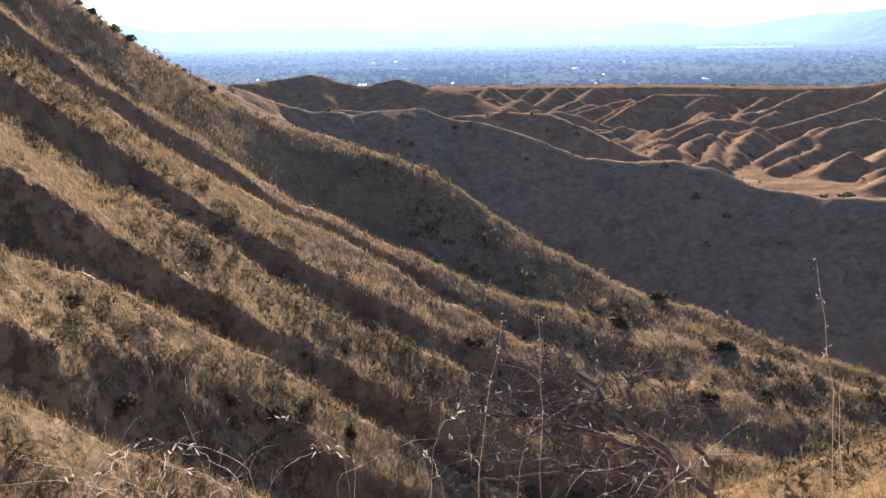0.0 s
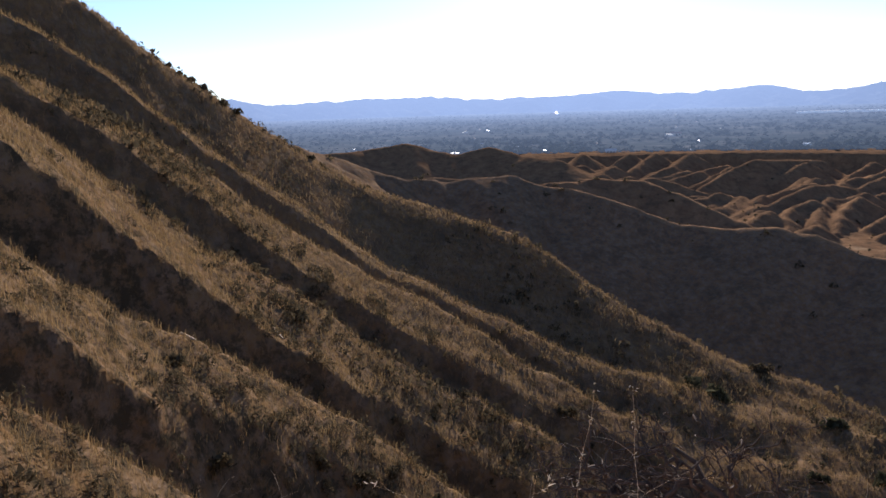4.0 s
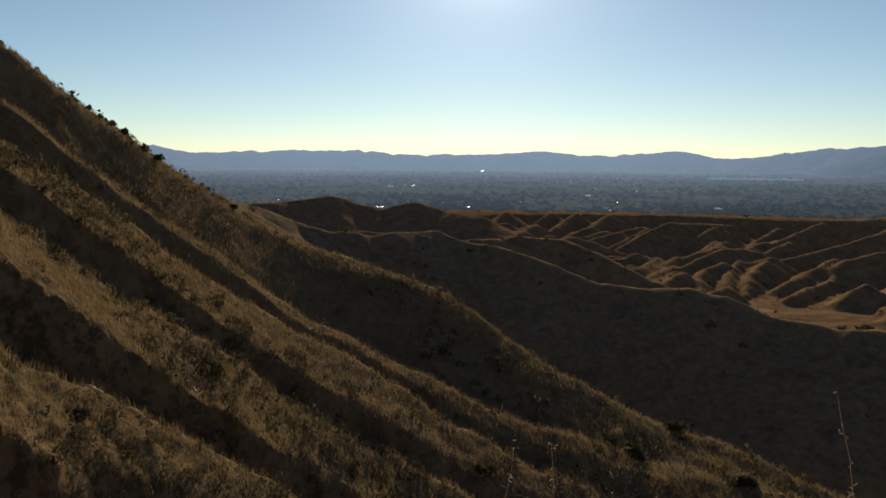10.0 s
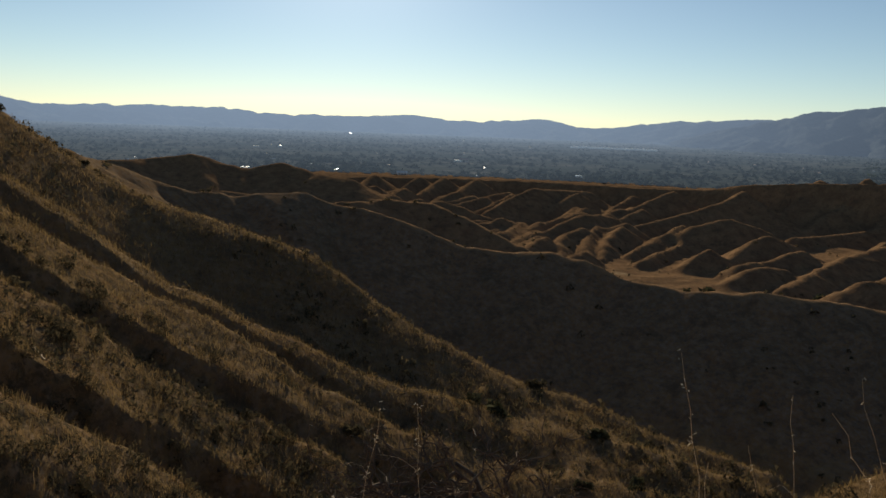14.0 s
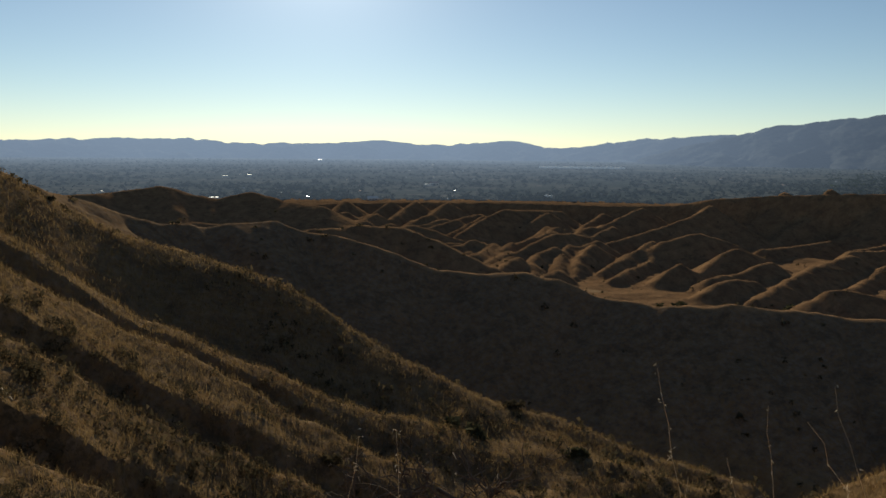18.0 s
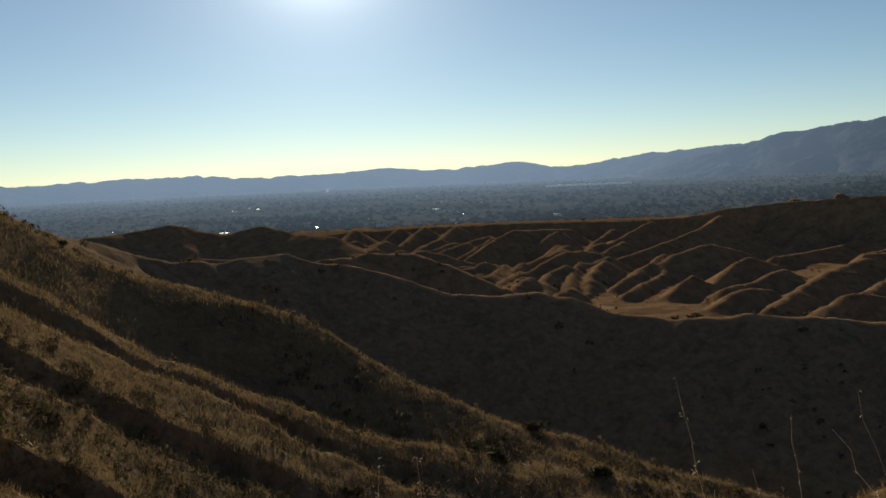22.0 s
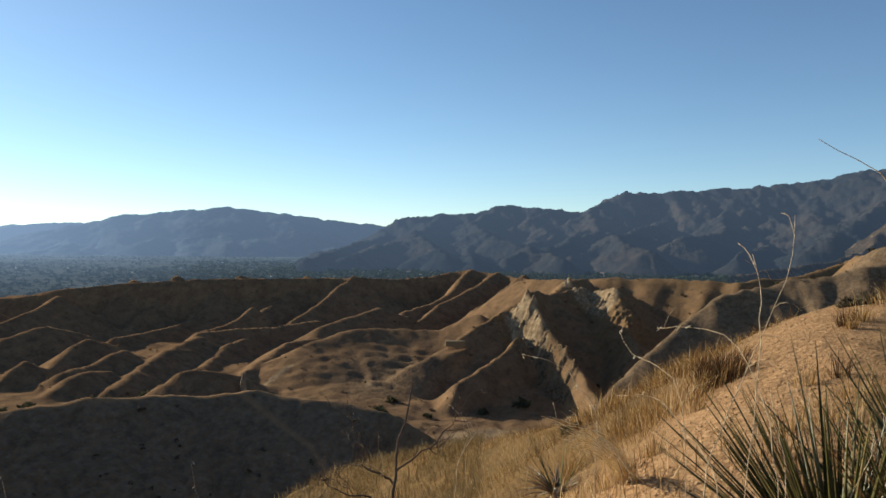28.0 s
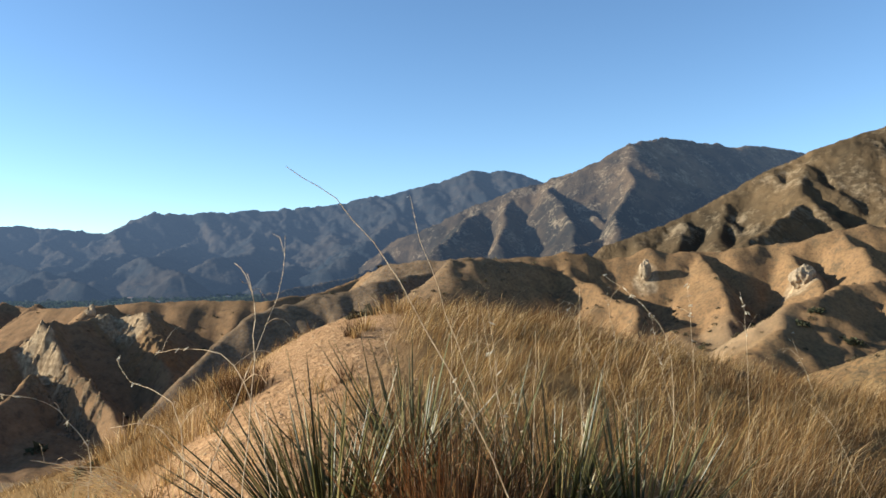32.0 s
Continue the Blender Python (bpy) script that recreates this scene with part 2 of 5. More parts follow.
def raise_ridges(x, y, h, ridges):
    for k, (pts, kl, kr, reach, crest, rib, gap) in enumerate(ridges):
        far = pts[:, 2].max() / (0.75 * min(kl, kr)) * 0.8
        lo, hi = pts[:, :2].min(0) - far, pts[:, :2].max(0) + far
        sel = np.nonzero((x > lo[0]) & (x < hi[0]) & (y > lo[1]) & (y < hi[1]))[0]
        if not len(sel):
            continue
        d, z, run, side = nearest(x[sel], y[sel], pts)
        z = z + 0.3 * rib * fbm(run / gap * 1.3 + 3.1 * k, 0 * run, 3, 90 + k)
        slope = np.where(side > 0, kl, kr)
        dd = np.sqrt(d * d + crest * crest) - crest
        drop = slope * (dd - 0.25 * np.maximum(dd - reach, 0))
        if rib:
            n = fbm((37.0 * k + run) / gap + 0.15 * d / gap * side, side * 5.3 + d / (gap * 5), 3, 11 + k)
            drop = drop + rib * np.minimum(d / (gap * 0.6), 1) * (n + 0.25)
        h[sel] = np.maximum(h[sel], z - drop)
    return h


def floor_level(x, y):
    """The ground between the ridges: ravine, wash, valley plain; higher towards the mountains."""
    r = np.hypot(x, y)
    az = np.degrees(np.arctan2(x, y))
    z = np.interp(r, [0, 50, 90, 130, 300, 600, 780, 860, 1500, 4200, 4900], [40, 36, 25, 8, 9, 9, 12, 24, 25, 28.5, 29])
    up = np.interp(np.abs(az), [70, 92, 130], [0, 1, 1])
    return z + up * np.interp(r, [0, 100, 300, 800, 1000, 1500], [0, 10, 48, 40, 8, 0]) + np.interp(r, [60, 300], [0.6, 1.6]) * fbm(x / 30, y / 30, 4, 3) * np.interp(r, [800, 1000], [1, 0])


# the knoll that carries the viewer, and its spur
ridge([(-60, -40, 92), (-22, -16, 82), (-6, -4, 78.7), (0, -0.3, 78.45), (6, 0.5, 78.75), (11, 1.1, 79.05)], 0.95, 0.30, 60, 2.4)
ridge([(10.5, 1.1, 79.0), (15.5, 1.3, 79.2), (20, 0, 78.2), (30, -6, 73), (48, -12, 62), (70, -10, 50)], 0.88, 0.28, 60, 3.0)
ridge([(14, 4, 77.4), (17, 10, 75.2), (19.5, 16.5, 72.9), (25, 24, 66), (36, 36, 52)], 0.8, 0.6, 40, 2.5)
# hillside across the ravine, told by bearing from the knoll: crests of its spurs (bearing, distance, height), far to near
SPURS = [np.array(p, float) for p in (
    [(-61.4, 125.3, 130), (-33.9, 112.1, 101.2), (-30.3, 118.1, 95), (-27.1, 120.8, 90), (-22.4, 126.1, 82.4), (-17, 130.1, 73.7), (-13.2, 131.1, 68.6), (-9.2, 131, 64.6), (-5.1, 130, 61.7), (-0.9, 128, 58.1), (3.3, 123, 52.7), (7.2, 118.9, 48.4), (11.3, 115, 45.6), (15.2, 111.9, 43.4), (18.9, 111, 42.1), (24.2, 107.4, 40), (31.1, 102.7, 39), (39.2, 98.1, 38.5)],
    [(-55, 104, 112), (-32.6, 102.6, 89.4), (-28.9, 103.6, 84.7), (-26.2, 104.3, 80.6), (-22.8, 105.3, 75.5), (-19.2, 105.8, 70.4), (-15.4, 104.6, 65.7), (-13.1, 103.9, 62.2), (-10.7, 103.2, 59.1), (-7, 102.1, 56.5), (-3.8, 101.1, 53.2), (-1, 100.3, 51.1), (2.2, 99.7, 47.8), (6, 99.2, 45.7), (14, 98, 42.5), (40, 92, 39)],
    [(-55, 88, 104), (-32.7, 92.8, 83.6), (-29.6, 93.8, 80.7), (-26.4, 94.9, 76.8), (-22.9, 96.0, 72.6), (-19.3, 96.8, 68.2), (-15.5, 95.6, 63.8), (-11.6, 94.5, 59.6), (-7.9, 93.4, 56.5), (-3.8, 92.1, 52.4), (0.4, 90.8, 48.6), (5.6, 88.2, 44.6), (12, 87, 41.5), (40, 84, 39)],
    [(-55, 68, 97), (-33.0, 72.7, 78.4), (-29.9, 73.7, 74.4), (-26.6, 74.8, 71.3), (-23.1, 76.0, 67.4), (-19.5, 77.0, 63.8), (-15.9, 77.0, 60.4), (-12.3, 77.0, 56.3), (-8.2, 77.0, 52.9), (-4.4, 77.0, 50.1), (0.3, 76.9, 46.2), (6, 76, 41.5), (12, 75, 39.8), (40, 75, 38)],
    [(-55, 48, 87), (-33.5, 52.6, 70.6), (-30.4, 53.9, 68.0), (-27.2, 55.1, 65.5), (-23.9, 56.4, 63.1), (-20.4, 57.8, 60.5), (-16.7, 58.9, 57.3), (-12.7, 59.9, 54.0), (-8.6, 61.0, 50.5), (-4.3, 62.1, 46.5), (2, 63, 41.5), (8, 63, 38.5), (40, 66, 37)],
    [(-55, 30, 80), (-31.7, 38.0, 65.0), (-28.6, 38.9, 62.6), (-25.3, 39.9, 60.0), (-21.6, 41.0, 57.5), (-17.7, 42.2, 54.8), (-10, 46, 49), (-2, 51, 42), (5, 54, 38), (40, 60, 36.5)])]
# rise at which each gently sloping back breaks off into its steep furrow
BREAKS = [None, None,
          np.array([(-55, 9), (-32.9, -0.05), (-29.8, -1.62), (-26.5, -4.22), (-23.0, -7.12), (-19.4, -9.59), (-15.9, -12.85), (-12.2, -15.92), (-8.2, -18.2), (-4.0, -20.82), (0.3, -22.74), (12, -26)]),
          np.array([(-55, 9), (-33.1, -3.8), (-29.9, -8.11), (-26.7, -11.06), (-23.5, -13.29), (-20.8, -15.52), (-16.5, -18.74), (-12.5, -20.9), (-8.4, -23.01), (-4.2, -26.41), (12, -33)]),
          np.array([(-55, -2), (-30.9, -17.03), (-27.9, -19.05), (-24.4, -20.2), (-20.8, -21.9), (-17.0, -23.96), (-13.0, -26.55), (-8.8, -29.24), (12, -38)])]


def hillside(x, y):
    """Spurs with gently sloping sunlit backs that break off into narrow shaded furrows behind the next spur."""
    az, r = np.degrees(np.arctan2(x, y)), np.hypot(x, y)
    crest = [(np.interp(az, p[:, 0], p[:, 1]) + 1.0 * fbm(x / 12, y / 12, 3, 130 + 3 * k), np.interp(az, p[:, 0], p[:, 2]) + (0.5 if k else 0.25) * fbm(x / 3, y / 9, 4, 131 + k, 0.6)) for k, p in enumerate(SPURS)]
    knots = [(crest[0][0] + 60, crest[0][1] - 54), (crest[0][0] + 3, crest[0][1] - 2.0)]
    for i, (d, z) in enumerate(crest):
        knots.append((d, z))
        if i == len(crest) - 1:
            break
        d1, z1 = crest[i + 1]
        depth = np.interp(az, [-8, 10], [3.0, 0.4]) * (1.5 if i == 3 else 1.0)
        df = d1 + np.minimum(3.5, 0.3 * (d - d1))
        zf = np.minimum(z1 - depth, z - depth)
        if BREAKS[i] is None:
            ds = d - (4.0 if i == 0 else 4.5)
            zs = z - (0.7 if i == 0 else 0.5)
        else:
            rise, m = np.tan(np.radians(np.interp(az, BREAKS[i][:, 0], BREAKS[i][:, 1]))), 0.15
            ds = (80 - z + m * d) / (m - rise)
            ds = ds + 3.0 * fbm(x / 8, y / 8, 4, 140 + i, 0.6)
            ds = np.clip(ds, df + 1.0, d - 2.0)
            zs = np.maximum(z - m * (d - ds), zf + 0.2)
        knots += [(ds, zs), (df, zf)]
    d, z = crest[-1]
    knots += [(d - 4, z - 0.8), (d * 0.5, z - 0.35 * d)]
    h = np.full_like(x, -50.0)
    for (da, za), (db, zb) in zip(knots[:-1], knots[1:]):
        inside = (r <= da) & (r > db)
        u = (r - db) / np.maximum(da - db, 0.01)
        h = np.where(inside, zb + (za - zb) * u, h)
    h = h + 0.6 * fbm(x / 7, y / 7, 4, 133, 0.6) + 0.25 * fbm(x / 2, y / 2, 3, 134)
    return np.where((az < -70) | (az > 40), -50, h - np.maximum(az - 33, 0) * 1.5)


# dark ridge beyond the ravine
ridge([(-110, 150, 100), (-60.7, 190.6, 71.4), (-55.7, 207.6, 67.5), (-48, 219.8, 63.5), (-36.5, 227, 58.8), (-27, 233.4, 57.3), (-17.6, 237, 58), (-5.7, 240, 58.7), (4.6, 240, 54.6), (13, 237.6, 53.1), (29.6, 234, 48.3), (37.6, 232, 45.1), (45.4, 229.5, 43.8), (64.7, 222.8, 43.9), (74, 217.7, 42.3), (86, 209, 38.4), (97, 201.7, 37.6), (113.7, 193, 38.6), (127, 191, 37.8), (141.5, 187, 36.8), (155.8, 177, 36.8), (169.6, 158.3, 33.7), (177.3, 143.3, 31.2), (177.7, 129.6, 26.7), (180.5, 115, 22)], 0.55, 0.5, 50, 1.5, 3.0, 14)
ridge([(5.8, 300, 49.3), (23.6, 309, 50.3), (41.7, 312, 48.5), (55, 300, 43.5), (71.6, 281, 36), (84, 262, 27)], 0.5, 0.5, 50, 2, 1.5, 16)
# badlands: far hills, the long crest, its spurs, mounds
ridge([(-240, 570, 40), (-170, 617, 43.9), (-140, 645, 44.7), (-110, 661, 49.2), (-87, 664, 43.1), (-63.5, 667, 38.9), (-39.6, 669, 43.4), (-10.8, 660, 37.4), (17, 640, 34.4)], 0.4, 0.35, 80, 4, 4, 30)
ridge([(21, 800, 25.2), (100, 794, 26.8), (202, 753, 28.6), (283, 694, 29.4), (325, 648, 33), (347, 608, 41.4), (384, 573, 46.3), (417, 537, 49.3), (502, 434, 51.7), (536, 425, 49.7), (567, 411, 51.8), (583, 398, 56.3), (590, 384, 58.1), (589, 360, 55.4), (576, 322, 52.7), (500, 267, 55.4)], 0.5, 1.5, 20, 1.5, 1.0, 26)
# spurs that hang from the long crest: thin sunlit backs, broad shaded faces
for pts in ([(417, 568, 48.5), (398, 561, 37.7), (396, 550, 29.5), (375, 544, 23.5), (352, 534, 14)],
            [(388, 583, 46), (378, 576, 36.1), (358, 569, 26.6), (342, 562, 18.9), (316, 543, 13)],
            [(449, 524, 49.6), (421, 515, 37)],
            [(454, 520, 48.2), (432, 513, 33.3), (412, 510, 26.8), (379, 502, 16.3), (343, 492, 13), (303, 477, 13)],
            [(478, 476, 49.9), (462, 470, 38.6), (443, 465, 30.7), (421, 462, 26.3)],
            [(404, 453, 27), (397, 448, 29.5), (386, 446, 24.6), (370, 445, 18.6), (342, 443, 15.9)],
            [(498, 440, 50.7), (478, 437, 42.6), (457, 433, 33.9), (433, 428, 25.4), (411, 423, 19.8)],
            [(426, 409, 20.1), (387, 418, 17.5), (361, 423, 18.1), (331, 426, 17.4)],
            [(584, 378, 56.5), (562, 375, 48.3), (538, 370, 37.6), (505, 366, 30.4), (466, 361, 27.3)],
            [(583, 351, 54.8), (554, 350, 46.2), (525, 348, 38.3), (490, 345, 32.4), (448, 337, 21.3)],
            [(572, 320, 52.9), (516, 311, 39.2), (482, 304, 33.1), (441, 294, 26)]):
    ridge([(x, y, z + 3.0) for x, y, z in pts], 0.65, 0.9, 30, 1.2, 0.8, 14)
# the rounded mound below the crest and low domes before it
for pts in ([(432, 332, 30.6), (418, 336, 34), (409, 338, 37.5), (401, 339, 36), (385, 342, 32.1), (362, 345, 28.2)],
            [(289, 456, 13.9), (270, 460, 23.1), (257, 463, 26.7), (249, 464, 28.5), (241, 466, 26.7), (229, 467, 22.8)],
            [(265, 424, 18.9), (251, 417, 24.7), (239, 412, 22.5), (229, 405, 18), (215, 395, 13.8)],
            [(262, 390, 16.4), (254, 387, 20.6), (243, 383, 20.3), (230, 377, 17.8), (206, 366, 16.5)],
            [(212, 397, 15.4), (203, 394, 19.6), (196, 391, 17.4), (188, 387, 13.4)],
            [(226, 349, 13), (224, 357, 16.2), (213, 354, 17.4), (200, 349, 16.4), (193, 345, 14)],
            [(313, 403, 21.3), (289, 390, 19.5), (268, 377, 17.6), (244, 360, 15.2), (206, 326, 13)],
            [(340, 393, 18.5), (319, 384, 17), (302, 373, 13), (266, 342, 13), (222, 306, 13)],
            [(345, 334, 22.8), (313, 324, 24.2), (291, 314, 20.2), (264, 301, 17.1)],
            [(245, 284, 18), (237, 287, 21.1), (225, 290, 23.2), (217, 291, 22.8), (211, 292, 18.7)]):
    ridge(pts, 0.55, 0.65, 30, 2.0, 0.8, 14)
# branching spurs farther off
for pts in ([(44, 759, 31.4), (33, 731, 24.4), (17, 690, 18.9)],
            [(86, 755, 30.7), (67, 730, 20), (34, 689, 17.7)],
            [(109, 742, 31.4), (90, 704, 24.4), (77, 676, 20.4)],
            [(138, 737, 31), (118, 698, 23.1), (93, 653, 21.1)],
            [(225, 663, 27.6), (161, 617, 32.6), (138, 594, 25.8), (115, 569, 17.9)],
            [(203, 628, 29.1), (189, 614, 24.8), (172, 596, 20)],
            [(273, 601, 35), (241, 577, 27.3), (215, 556, 22), (189, 533, 16.6), (159, 496, 13), (126, 428, 13)],
            [(195, 525, 22.1), (170, 506, 25.2), (146, 484, 21), (119, 452, 13)],
            [(316, 568, 39.1), (297, 559, 31.3), (268, 546, 25.5), (240, 532, 20.7), (191, 505, 13.5)],
            [(271, 490, 21.9), (255, 486, 22.3), (238, 480, 18), (203, 441, 13), (168, 399, 13)],
            [(226, 479, 22), (207, 466, 16.7), (171, 423, 13)],
            [(151, 577, 13), (138, 575, 13), (123, 587, 13.7)],
            [(127, 504, 18.9), (114, 479, 17.8), (105, 458, 17.2)]):
    ridge(pts, 0.62, 0.75, 30, 1.2, 0.8, 14)
g = random.Random(12)
for i in range(110):
    # low ridges that fill the ground between the spurs and the wash, their shaded sides towards the ravine
    a, d = radians(g.uniform(-4, 50)), g.uniform(385, 740)
    x, y = d * math.sin(a), d * math.cos(a)
    if a > 0.38 and (d < 570 or a > 0.5):
        continue
    z = np.interp(d, [385, 450, 520, 640, 740], [14, 17.5, 20.5, 23.5, 24.5]) + g.uniform(-2.0, 2.0) + np.interp(a, [0.3, 0.8], [0, 2])
    turn, length = a + radians(g.uniform(18, 48)), g.uniform(70, 130)
    line = [(x, y, z)]
    for k in (1, 2, 3, 4):
        x, y = x - math.cos(turn) * length / 4, y - math.sin(turn) * length / 4 + 0.4 * math.sin(a) * length / 4
        turn += g.uniform(-0.25, 0.25)
        line.append((x, y, z - (z - 10) * k / 4.2))
    ridge(line, 0.62, 0.75, 25, 1.2, 1.0, 11)
for i in range(12):
    # hills at the foot of the far left rise
    a, d = radians(g.uniform(-13, 8)), g.uniform(430, 640)
    x, y = d * math.sin(a), d * math.cos(a)
    z = 19 + g.uniform(0, 9)
    ridge([(x, y, z), (x + g.uniform(15, 40), y - g.uniform(5, 30), z - g.uniform(0, 4)), (x + g.uniform(45, 80), y - g.uniform(20, 60), 12)], 0.45, 0.5, 25, 3, 2, 13)
# sandstone cliff and broken ground
ridge([(300, 292, 29), (317.7, 282.3, 34.4), (333, 264, 35.4), (343.6, 241.5, 35.2), (354, 225, 44)], 0.7, 0.44, 60, 1.5, 1.0, 14)
ridge([(377, 193, 55), (388, 192, 55.5), (402, 186, 57)], 0.75, 0.66, 60, 1.2, 2.5, 12)
ridge([(355, 195, 57.2), (395, 194, 53.5)], 1.5, 1.5, 60, 0.8, 1.5, 9)
ridge([(355, 195, 57.2), (346, 186, 49.6), (338, 176, 43.5), (332, 168, 37.5), (323, 155, 30.0), (312, 143, 23), (298, 131, 17)], 1.0, 1.9, 40, 0.6, 1.6, 9)
ridge([(358, 200, 50.2), (350, 204, 46.1), (341, 208, 43.9), (332, 212, 41.4), (319, 217, 37), (309, 220, 30.9), (302, 222, 27.6)], 0.95, 0.9, 30, 0.8, 1.2, 9)
ridge([(339, 183, 34.4), (328, 186, 35.4), (319, 187, 31.4), (308, 188, 27.3), (296, 189, 24.7), (285, 190, 21.1), (277, 188, 16.8)], 1.0, 1.1, 25, 1.0, 1.2, 9)
ridge([(430, 205, 58), *[(408, 190, 52.5), (400, 176, 56.2), (393, 164, 57.9), (379, 153, 48.1), (364, 144, 38.6), (350, 133, 31.5)]], 0.7, 1.0, 30, 2.0, 3.0, 9)
ridge([(380, 220, 47), (401, 203, 53), (408, 201, 60), (424, 196, 60.5)], 0.8, 0.9, 30, 1.5, 3, 12)
ridge([(470, 267, 55.4), (440, 193, 61.4), (444, 153, 61.3), (443, 122, 61.7), (440, 114, 62), (472, 88, 64), (484, 77.5, 69.7), (505, 60, 76)], 0.5, 0.72, 60, 2, 4, 18)
ridge([(372, 48, 77), (352, 34, 80.2), (345.0, 3.0, 82.9), (345.6, -16.2, 82.4), (345.6, -41.0, 84.1), (345.5, -55.6, 82.5), (343.4, -77.1, 85.3), (342.4, -93.7, 83.8), (340.0, -112.1, 86.0), (337.8, -130.1, 86.6), (335.7, -145.7, 90.1), (331.3, -169.1, 94.3), (345, -230, 110), (360, -330, 125)], 0.8, 0.95, 60, 2, 4, 18)
# shaded mound and low spur in front of the bluffs
ridge([(222, -72, 51), (236, -88, 60), (250, -101, 66), (266, -120, 69), (285, -146, 73)], 0.5, 0.75, 40, 2, 2.5, 11)
ridge([(206, -68, 44), (202.7, -71.8, 47), (195, -77.4, 51), (186, -86.6, 56), (178, -91.3, 61), (160, -110, 68)], 0.6, 0.42, 40, 3, 2.5, 12)
# bluff spurs below the mid ridge
for pts in ([(346, -37.3, 81.7), (332.4, -41.7, 75), (321.6, -47.1, 72.7), (309.5, -52.9, 69.4), (298.3, -58.7, 66.5), (289.7, -60.6, 64), (280.3, -56.9, 58)],
            [(338.6, -96.2, 83.7), (316.1, -94.7, 76.3), (295.8, -92.7, 69.6), (274.2, -88, 61.6)],
            [(330.7, -131.9, 83.1), (313.5, -131.5, 77.4), (295.1, -128.8, 71.2), (278, -125.5, 64.9)],
            [(317.9, 7.5, 82.1), (322.0, -1.6, 82.7), (335.4, -20.7, 81.2), (347.9, -38.7, 77.8)], [(246, 123, 14), (273, 104, 39), (300, 85, 62), (320, 62, 68.5), (325, 40, 73), (345, 15, 78)],
            [(333, -156, 91.7), (291, -147, 76), (262, -140, 67)], [(372, -200, 100), (320, -180, 84), (280, -165, 72)]):
    ridge(pts, 1.15, 0.8, 25, 1.2, 2.6, 9)
ridge([(246.9, -87.7, 60.3), (247.4, -94.8, 62.9), (247.9, -101.9, 64), (247.5, -107.8, 64.7), (247.2, -113.6, 63.1)], 0.8, 0.7, 25, 1.5, 1.5, 9)


def terrain(x, y):
    r = np.hypot(x, y)
    w = np.interp(r, [0, 25, 60, 150, 200, 300, 900], [0, 0.3, 0.7, 1.0, 1.5, 1.6, 3.0])
    w = w + 2.0 * np.interp(r, [180, 240, 420, 480], [0, 1, 1, 0]) * np.interp(np.degrees(np.arctan2(x, y)), [84, 96], [0, 1])
    wx, wy = x + w * fbm(x / 14, y / 14, 4, 21), y + w * fbm(x / 14 + 40, y / 14, 4, 22)
    h = raise_ridges(wx, wy, floor_level(x, y), RIDGES)
    sel = np.nonzero((x > -170) & (x < 110) & (y > -20) & (y < 200))[0]
    h[sel] = np.maximum(h[sel], hillside(wx[sel], wy[sel]))
    bench = np.clip(1.5 - np.hypot(x - 292, y - 238) / 40, 0, 1)
    ledge = np.clip(2.0 - np.hypot(x - 313.5, y - 211.8) / 4.5, 0, 1)
    h = h * (1 - ledge) + 31.5 * ledge
    step = (h + 1.6 * fbm(x / 25, y / 25, 4, 8)) / 3.4
    h = h * (1 - 0.35 * bench) + 0.35 * bench * np.interp(y, [205, 238, 270], [20, 23, 29])
    h += bench * 3.4 * 0.8 * np.clip(0.55 + fbm(x / 34, y / 34, 2, 9), 0.15, 1) * (np.floor(step) + np.clip((step - np.floor(step)) * 3.0 - 2.0, 0, 1) - step + 0.4)
    h += np.interp(r, [0, 10, 40, 60, 400, 900], [0.0, 0.05, 0.3, 0.4, 0.8, 0.0]) * fbm(x / 5, y / 5, 5, 5, 0.6)
    az = np.degrees(np.arctan2(x, y))
    h += np.interp(r, [150, 200, 300, 700, 900], [0, 0.6, 1.3, 1.0, 0]) * np.interp(az, [55, 75], [0.4, 1]) * (1 - 2.2 * np.abs(fbm(x / 17, y / 17, 4, 55)))
    h += np.interp(r, [180, 230, 420, 480], [0, 1, 1, 0]) * np.interp(az, [76, 90, 128, 140], [0, 1, 1, 0]) * (1.4 * fbm(x / 11, y / 11, 5, 44, 0.6) - 1.2 * np.abs(fbm(x / 22, y / 22, 3, 46)))
    h += np.clip(1.4 - np.hypot(x - 340, y - 182) / 14, 0, 1) * 2.2 * fbm(x / 5, y / 5, 4, 47, 0.6)
    h += np.interp(r, [0, 2, 20, 60], [0.0, 0.05, 0.05, 0]) * fbm(x * 1.5, y * 1.5, 4, 6)
    return h


